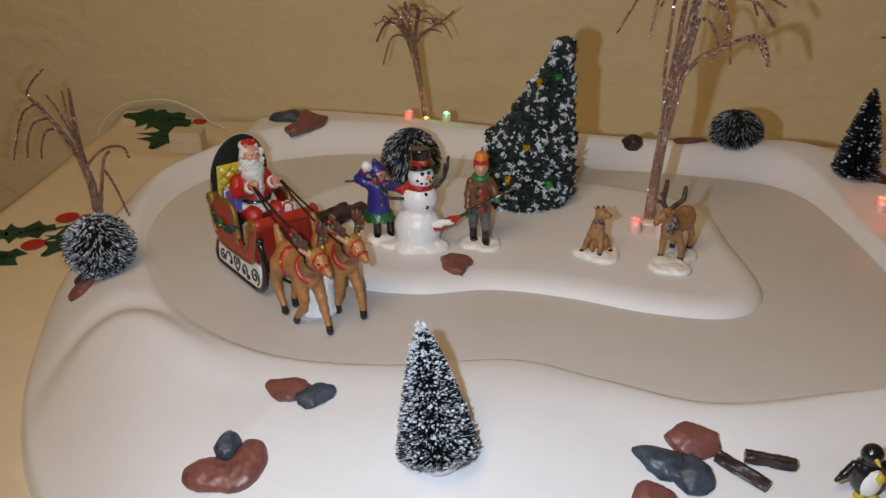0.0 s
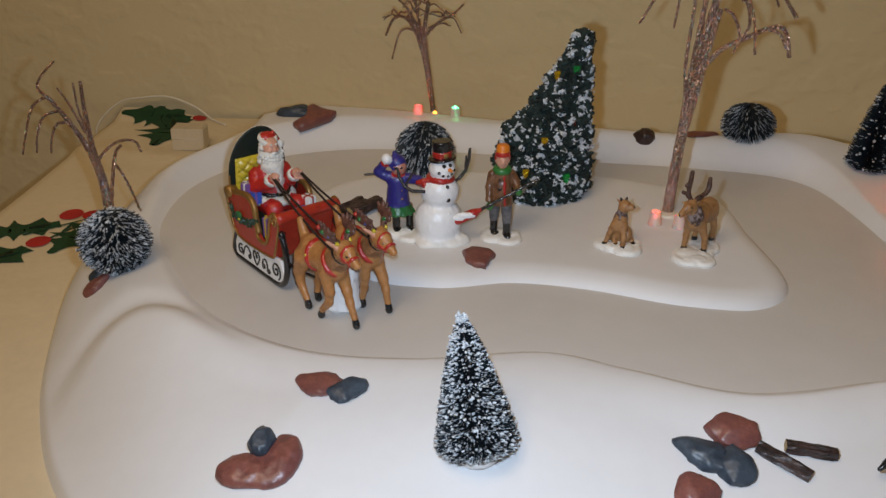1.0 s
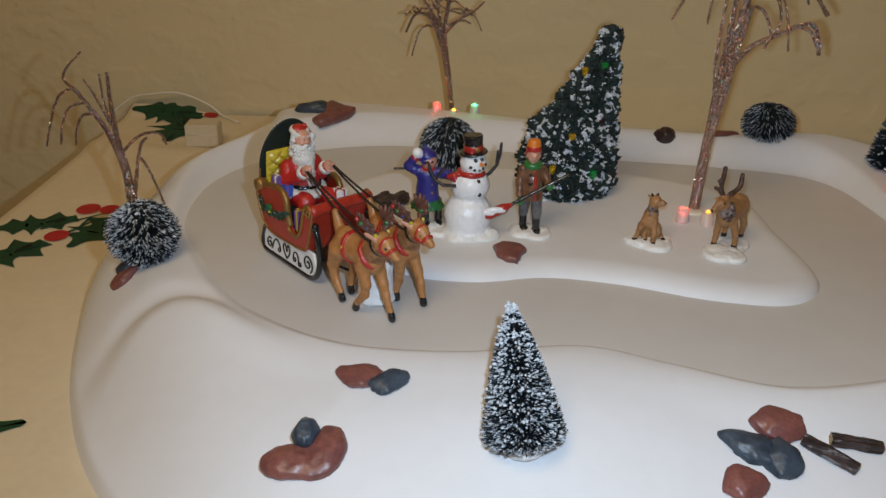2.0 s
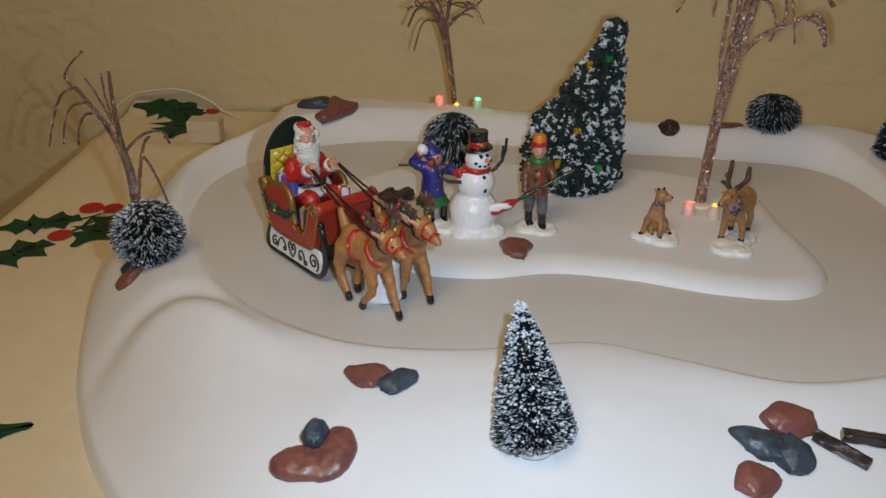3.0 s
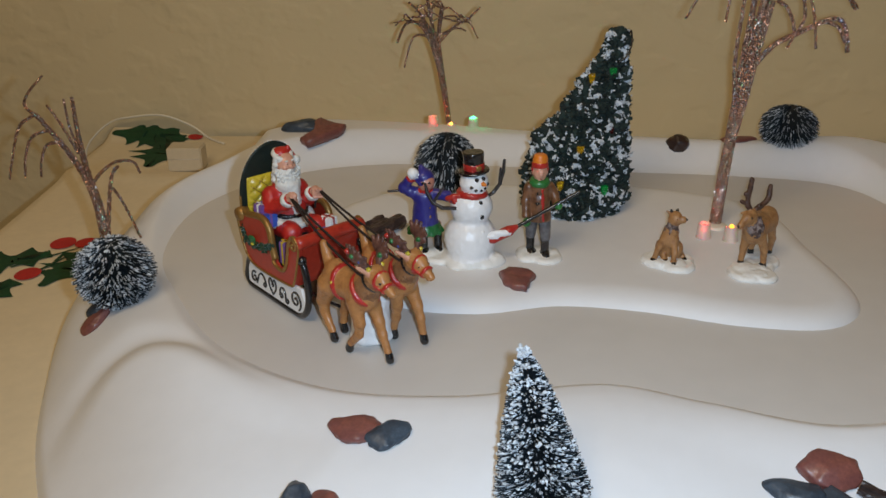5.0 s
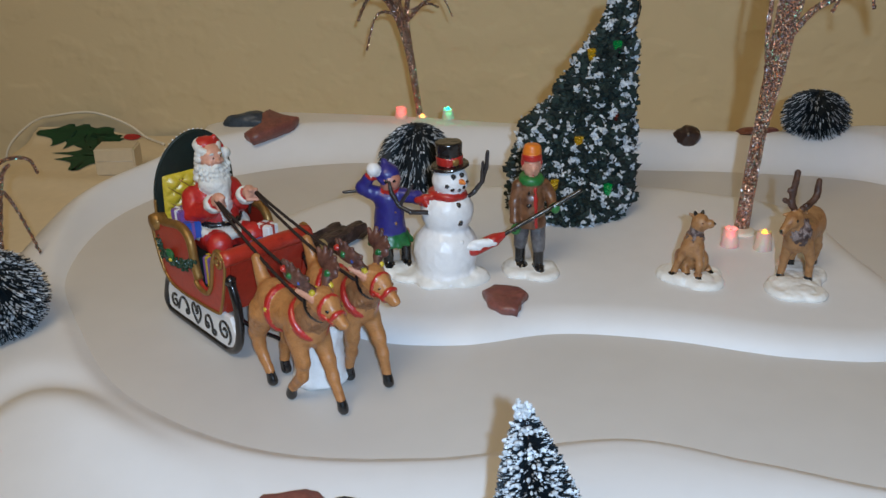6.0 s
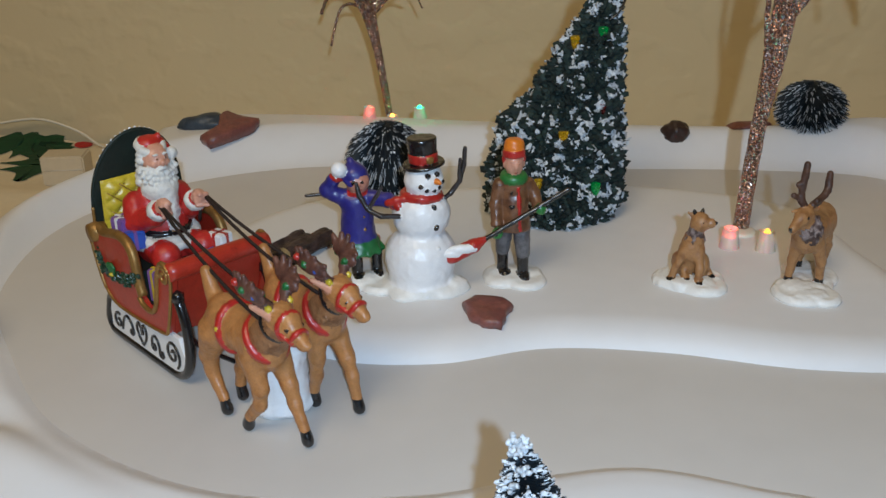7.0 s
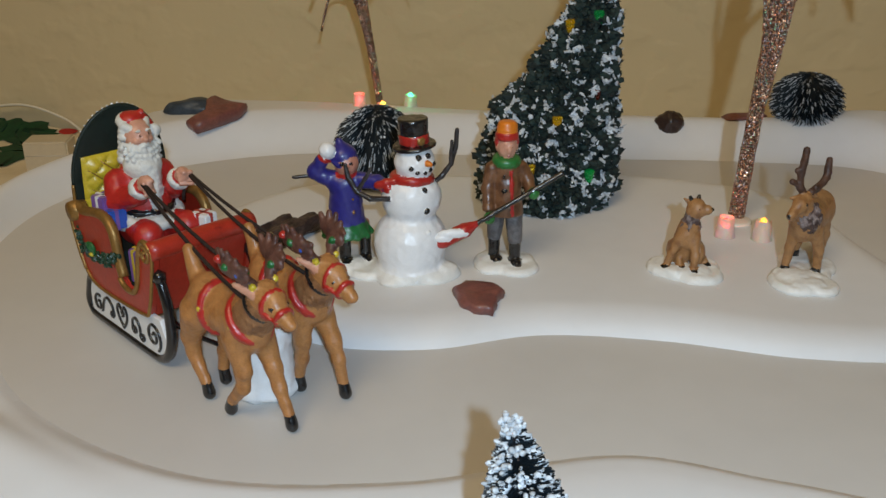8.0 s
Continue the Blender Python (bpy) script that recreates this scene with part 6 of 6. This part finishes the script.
            wire(low([(45, o, 9), (46, o, 13.5), (49.5, o, 15), (52, o, 12), (52, o, 8)] + curl((54, 8), 2.2, 0.5, 180, 1.0, o, 8)), 0.7, "scroll", P_BLACK, runner, "black painted scroll", 4, 6)
            wire(low(curl((47, 9.5), 2.2, 0.5, 180, 1.0, o, 8)), 0.7, "scroll", P_BLACK, runner, "", 3, 6)
            wire(low(curl((65, 12.5), 6.6, 0.8, 300, 1.6, o, 20)), 0.75, "scroll", P_BLACK, runner, "black painted spiral", 3, 6)
    for w in (9, WIDE - 9):
        wire([(64, w, 17), (80, w, 15.5), (104, w * 0.6 + 10, 14)], 1.1, "shaft", P_BLACK, sleigh, "thin dark shaft", 3)
    return sleigh


def gift(s, w, z, size, turn, material, ribbon, label):
    ob = thing("gift_box", SLEIGH @ pose(0.001 * s, 0.001 * w, 0.001 * z, 0, 0, turn), label, "gift box", "gifts in the sleigh")
    a, b, c = (0.001 * q for q in size)
    bm = bmesh.new()
    bmesh.ops.create_cube(bm, size=1, matrix=Matrix.Diagonal((a, b, c, 1)))
    bmesh.ops.bevel(bm, geom=bm.edges[:], offset=0.0007, segments=2, affect="EDGES")
    part("box", bm, material, ob, smooth=False)
    for q in ((a * 1.03, 0.0016, c * 1.03), (0.0016, b * 1.03, c * 1.03)):
        bm = bmesh.new()
        bmesh.ops.create_cube(bm, size=1, matrix=Matrix.Diagonal((*q, 1)))
        part("ribbon", bm, ribbon, ob, "contrasting ribbon", smooth=False)


build_sleigh()
gift(20, 7.5, 57.5, (9, 8, 10), 12, P_PURPLE, P_WHITE, "purple gift box with white ribbon in the sleigh")
gift(26, 8.5, 53, (10, 9, 9), -10, P_SKY, P_PURPLE, "bright blue gift box in the sleigh")
gift(44.5, 9.0, 35, (7, 7, 16), 8, P_PURPLE, P_YELLOW, "tall purple gift box by the sleigh's entry")
gift(54, 8.0, 33, (7, 7, 11), -14, P_YELLOW, P_SKY, "yellow gift box with blue ribbon in the sleigh")
gift(49, 15.0, 29, (14, 14, 12), 20, P_GREEN, P_SKY, "green gift box in the sleigh")
gift(58, 30.0, 38, (10, 11, 22), 10, P_SKY, P_YELLOW, "blue gift box in the sleigh's front")
gift(46, 42.0, 47, (10, 8, 10), 15, P_WHITE, P_RED, "white gift box with red ribbon beside the rider")
gift(60, 41.0, 41, (9, 8, 16), 15, P_YELLOW, P_RED, "yellow gift box in the sleigh's front")


P_COAT = paintmat("red_coat_paint", (0.46, 0.022, 0.016), 0.42, 0.2, 0.1, second=(0.34, 0.014, 0.012), bump=0.5, grain=420)


def rider():
    R, W, F, K, G, N = range(6)
    mats = [P_COAT, P_WOOL, P_FACE, P_BLACK, P_GOLD, P_FACE]
    c = 26.0
    f = [rod((22, c, 46), (22, c, 58), 13.0, 12.0, R, 2), rod((22, c, 58), (20, c, 72), 12.0, 9.2, R, 2), blob((20.5, c, 70), (8.5, 12.5, 6.5), R, 2)]
    f += [hoop((22, c, 57.0), (0.05, 0, 1), 12.2, 1.4, K, 0.2, 1.3), hoop((23.5, c, 51.0), (-0.12, 0, 1), 13.2, 2.8, W, 0.6, 1.1), drum((33.6, c, 57.0), (35.2, c, 57.0), 2.2, 2.2, G, 0.1, 0.3)]
    for w, z in ((c - 7.0, 0), (c + 7.0, 0)):
        f += limb([(26, w, 47), (41, w + 0.4 * (w - c), 49.5), (44, w + 0.4 * (w - c), 36), (44, w + 0.4 * (w - c), 26)], [7.2, 6.4, 5.6, 4.4], R, 1.5)
        f += [drum((43.4, w + 0.4 * (w - c), 35.5), (43.8, w + 0.4 * (w - c), 31.5), 5.6, 5.6, W, 0.6, 1.2), blob((47, w + 0.4 * (w - c), 25), (6.5, 4.0, 3.6), K, 1)]
    # arms and cuffs
    for sgn, w in ((-1, c - 11), (1, c + 11)):
        f += limb([(20, w, 71), (24, w + sgn * 2.8, 63), (35, w - sgn * 1.0, 68), (39, w - sgn * 1.5, 72)], [6.0, 5.6, 4.8, 4.2], R, 1.5)
        f += [drum((37.2, w - sgn * 1.4, 70.6), (40.6, w - sgn * 1.6, 73.4), 5.2, 5.2, W, 0.5, 1.4), blob((43.6, w - sgn * 1.8, 75.4), (4.2, 3.2, 3.7), F, 0.8), rod((44.4, w - sgn * 2.6, 78.0), (46.8, w - sgn * 3.0, 77.4), 1.5, 1.3, F, 0.6)]
        f += [rod((44.0 + 0.5 * k, w - sgn * 4.2, 77.0 - 1.7 * k), (46.6 + 0.3 * k, w + sgn * 0.4, 76.8 - 1.8 * k), 1.1, 1.0, F, 0.25) for k in range(4)]
    # the head looks a little to its left: hair and beard in wavy locks, small drooping cap
    look_by = 3.0
    co, si = math.cos(radians(look_by)), math.sin(radians(look_by))

    def at(x, y, z):
        """A place on the head: x ahead of the neck, y to its left."""
        return (20.0 + co * x - si * y, c + si * x + co * y, z)

    def orb(x, y, z, r, mat, k):
        return blob(at(x, y, z), r, mat, k, look_by)

    f += [orb(2.6, 0, 91.5, (6.8, 6.2, 8.0), F, 0.8), orb(9.6, 0, 91.0, (1.6, 1.5, 1.5), N, 0.5), orb(7.4, -3.2, 90.4, (1.8, 1.8, 1.6), N, 0.8), orb(7.4, 3.2, 90.4, (1.8, 1.8, 1.6), N, 0.8)]
    f += [orb(4.0, 0, 78.5, (6.4, 9.2, 6.8), W, 1.5), rod(at(5.6, 0, 76), (29.5, c + 1, 67), 7.6, 4.4, W, 2), rod((30, c, 70), (33.6, c, 60), 3.0, 2.4, W, 1.0), orb(-2.6, 0, 87, (4.2, 6.0, 8.4), W, 1.5)]
    rng = np.random.default_rng(12)
    for row in range(8):
        many = 17 - row
        for k in range(many):
            u = -1 + 2 * (k + 0.5 * (row % 2)) / (many - 1 + 0.5 * (row % 2))
            top = np.array(at(8.4 - 4.6 * u * u + 0.55 * row, (8.2 - 0.75 * row) * u, 87.6 - 2.5 * row + 2.0 * u * u))
            end = top + np.array([0.8 - 0.5 * abs(u), 0.5 * u, -5.6 - 0.4 * row])
            wave = 1.0 * (1 if (k + row) % 2 else -1) + 0.4 * rng.normal()
            f += limb([top, top * 0.66 + end * 0.34 + np.array([0.9, wave, 0]), top * 0.3 + end * 0.7 + np.array([0.7, -wave, 0]), end], [0.95, 0.95, 0.8, 0.45], W, 0.10)
    for sgn in (-1, 1):
        for k in range(6):
            f.append(orb(0.4 - 0.8 * k + 1.2 * (k % 2), sgn * (6.0 + 0.5 * (k % 2)), 94.5 - 2.9 * k, (2.6, 1.6, 2.0), W, 0.3))
        f += [rod(at(9.2, sgn * 0.7, 88.4), at(7.2, sgn * 5.2, 86.4), 1.3, 0.9, W, 0.3), orb(8.4, sgn * 2.6, 95.2, (0.7, 1.6, 0.5), W, 0.3), orb(8.9, sgn * 2.3, 93.2, (0.5, 0.62, 0.55), K, 0.1)]
    f += [hoop(at(0.2, 0, 97.4), (0.46 * co, 0.46 * si, 1), 5.5, 1.9, W, 0.4, 1.1), orb(-1.6, 0, 99.0, (5.2, 5.6, 3.4), R, 0.5), rod(at(-1.2, 1.5, 99.0), at(0.4, 4.4, 101.2), 2.6, 1.4, R, 1.2), rod(at(-0.4, 5.0, 99.0), at(0.0, 8.2, 95.4), 2.0, 1.6, R, 1.0), orb(1.4, 9.6, 92.0, (3.1, 3.1, 3.2), W, 0.3), orb(0.8, 4.6, 101.8, (1.5, 1.2, 1.5), R, 0.5)]
    f += [hoop((26.0, c, 55.0), (0.28, 0, 1), 13.4, 2.3, W, 0.6, 1.1), *tufts((36.0, c, 53.0), (2.6, 10.5, 2.2), W, 40, 31)]
    sculpt("sleigh_rider_figurine", f, mats, SLEIGH @ pose(0, 0, -0.0015) @ Matrix.Diagonal((1, 1, 0.965, 1)), "bearded figurine in red coat and cap seated in the sleigh", "figurine", cell=0.5, rough=0.20, seed=9)


rider()


P_MANE = paintmat("brown_mane_paint", (0.27, 0.125, 0.050), 0.5, 0.3, 0.1, second=(0.19, 0.080, 0.030), share=0.45, bump=0.9, grain=420)


P_MOOSE = paintmat("red_brown_antler_paint", (0.125, 0.052, 0.036), 0.5, 0.35, 0.1, second=(0.075, 0.030, 0.022), share=0.45, bump=0.8, grain=420)


def deer(center, ahead, seed, label, gait):
    """A trotting harnessed deer: x ahead, y to its left, z up."""
    B, K, R, H, N, Y, L, G, D = range(9)
    mats = [P_FUR, P_BLACK, P_RED, P_MOOSE, P_PINK, P_YELLOW, P_SKY, P_GREEN, P_MANE]
    f = [blob((-12.5, 0, 45), (11, 9.4, 12.2), B, 3), blob((13, 0, 44.5), (11.5, 9.4, 13), B, 3), rod((-11, 0, 45), (12, 0, 44), 10.2, 10.0, B, 3)]
    f += [rod((16, 0, 50), (26, 0, 59), 8.6, 6.2, B, 2.5), rod((27, 0, 61), (31, 0, 60), 6.4, 5.8, B, 2), rod((31, 0, 59.5), (40.5, 0, 54.5), 5.2, 3.2, B, 1.5), blob((42.6, 0, 54.2), (2.0, 2.2, 1.8), B, 0.8), blob((30, 0, 56), (6, 4, 4), B, 2)]
    f += [rod((18.5, 0, 50.5), (23.5, 0, 56.0), 9.0, 7.6, D, 1.5), *tufts((20.5, 0, 51), (6.5, 8.6, 7.0), D, 60, seed)]
    f += [rod((-21, 0, 52), (-26.5, 0, 63), 4.2, 2.6, B, 2)]
    for y in (-1, 1):
        f += [rod((26, y * 5, 63), (20.5, y * 10, 66.5), 2.4, 1.0, N, 0.8), blob((35.5, y * 4.3, 59.6), 0.75, K, 0.1)]
        f += limb([(26, y * 3, 65), (23, y * 6.5, 68.5), (20, y * 9.5, 72)], [2.0, 2.2, 2.4], H, 1.2)
        f += [blob((19.5, y * 10.5, 73.5), (7.6, 2.3, 4.0), H, 1.2), blob((24.5, y * 8.6, 71.5), (4.2, 2.0, 3.0), H, 1.2)]
        for a, b, c in ((12.5, 10.5, 78.5), (16.5, 11.8, 80.0), (20.5, 12.0, 80.0), (24.5, 11.0, 78.0), (28.5, 9.0, 75.0)):
            f.append(rod((0.6 * a + 8, y * 10.2, 74.5), (a, y * b, c), 1.9, 1.2, H, 1.2))
        for q, m in (((24.4, y * 10.8, 72.4), L), ((19.6, y * 12.9, 74.2), G), ((26.6, y * 5.6, 66.4), Y), ((14.6, y * 12.6, 75.8), L if y > 0 else R), ((24.0, y * 6.0, 71.6), G)):
            f.append(blob(q, 1.5, m, 0.1))
    for pts, rad in gait:
        f += limb(pts[:-1], rad, B, 2.0)
        f.append(rod(pts[-2], pts[-1], 2.5, 2.9, K, 0.3))
    # harness: girth, breast band, bridle
    girth = lambda x: hoop((x, 0, 44.5), (1, 0, 0.12), 10.7, 1.35, R, 0.2, 1.3)
    f += [girth(-5.5), hoop((15.5, 0, 47.5), (1, 0, 0.75), 10.0, 1.4, R, 0.2, 1.3), hoop((31.5, 0, 59.2), (1, 0, -0.2), 6.0, 0.85, R, 0.2, 1.2), hoop((37.6, 0, 56.0), (1, 0, -0.5), 4.2, 0.8, R, 0.2, 1.2), hoop((23.6, 0, 57.0), (1, 0, 0.9), 7.4, 0.85, K, 0.2)]
    for y in (-1, 1):
        f += limb([(31.5, y * 5.6, 57.5), (35, y * 5.0, 56.0), (38, y * 3.9, 54.8)], [0.75, 0.75, 0.75], R, 0.2)
        f += [blob((-5.5, y * 11.4, 47), (1.2, 0.9, 1.2), Y, 0.1), blob((14.5, y * 10.2, 46), (1.2, 0.9, 1.2), Y, 0.1)]
    a = np.array(ahead) / np.linalg.norm(ahead)
    m = Matrix(((a[0], -a[1], 0, center[0]), (a[1], a[0], 0, center[1]), (0, 0, 1, POND_Z + 0.0008), (0, 0, 0, 1))) @ Matrix.Diagonal((1, 0.88, 0.97, 1))
    ob = sculpt("reindeer_figurine", f, mats, m, label, "figurine", "sleigh team", 0.55, rough=0.18, seed=seed)
    return m


LEG = [6.0, 3.6, 2.9, 2.5]
NEAR_GAIT = [([(-16, -5.5, 40), (-23, -6, 26), (-22, -6, 18), (-15, -6, 7), (-13, -6, 2.2)], [8.0, 4.4, 3.2, 2.6]),
             ([(-13, 5.5, 38), (-13, 6, 25), (-16, 6, 17), (-18, 6, 8), (-17, 6, 3.0)], LEG),
             ([(11, -5.5, 38), (15, -6, 25), (14, -6, 17), (5, -6, 7), (3, -6, 2.2)], LEG),
             ([(15, 5.0, 38), (21, 5.5, 25), (24, 5.5, 17), (29, 5.5, 7), (30.5, 5.5, 2.2)], LEG)]
FAR_GAIT = [([(-16, 5.5, 40), (-23, 6, 26), (-20, 6, 17), (-14, 6, 7), (-12, 6, 2.2)], [8.0, 4.4, 3.2, 2.6]),
            ([(-13, -5.5, 38), (-13, -6, 25), (-16, -6, 17), (-19, -6, 8), (-18, -6, 3.0)], LEG),
            ([(14, -5.0, 38), (14, -5.5, 25), (13, -5.5, 17), (10, -5.5, 7), (10.5, -5.5, 2.2)], LEG),
            ([(15, 5.0, 38), (22, 5.5, 25), (25, 5.5, 17), (27, 5.5, 7), (28.5, 5.5, 2.2)], LEG)]
TEAM = (0.61, -0.79)
NEAR_DEER = deer((-0.0995, 0.5940), TEAM, 15, "tan trotting reindeer figurine in red harness with bulbs on its antlers", NEAR_GAIT)
FAR_DEER = deer((-0.0768, 0.6140), TEAM, 16, "tan trotting reindeer figurine in red harness beside another", FAR_GAIT)

# the snowy block that carries the team
block = [drum((0, 0, 0), (0, 0, 28), 13.0, 11.5, 0, 0.5, 3.0), blob((0, 0, 28), (12, 12, 7), 0, 3), blob((0, 0, 3), (13.8, 13.5, 3.5), 0, 2)]
sculpt("snowy_carrier_block", block, [P_WHITE], pose(-0.0885, 0.6055, POND_Z), "rough white snow-painted block between the two reindeer", "carrier block", cell=0.7, rough=0.5, seed=19)


P_ROPE = paintmat("dark_cord", (0.020, 0.012, 0.010), 0.7, 0.4, 0.0, bump=0.9, grain=900)


def reins():
    ob = thing("reins", Matrix(), "thin dark cord reins from the rider to both reindeer", "reins")
    hand = lambda w: SLEIGH @ Vector((0.0450, 0.001 * w, 0.0722))
    def line(a, b, sag):
        pts = []
        for t in np.linspace(0, 1, 9):
            p = a.lerp(b, t)
            pts.append((p.x, p.y, p.z - sag * 4 * t * (1 - t)))
        mesh_object("rein", *tube_mesh(pts, 0.00078, 6), P_ROPE, ob)
    for m, w in ((NEAR_DEER, 15.0), (FAR_DEER, 37.0)):
        for y in (-0.0062, 0.0062):
            line(hand(w + 60 * y), m @ Vector((0.026, y, 0.0585)), 0.004)
    line(hand(37), SLEIGH @ Vector((0.040, 0.036, 0.058)), -0.002)


reins()
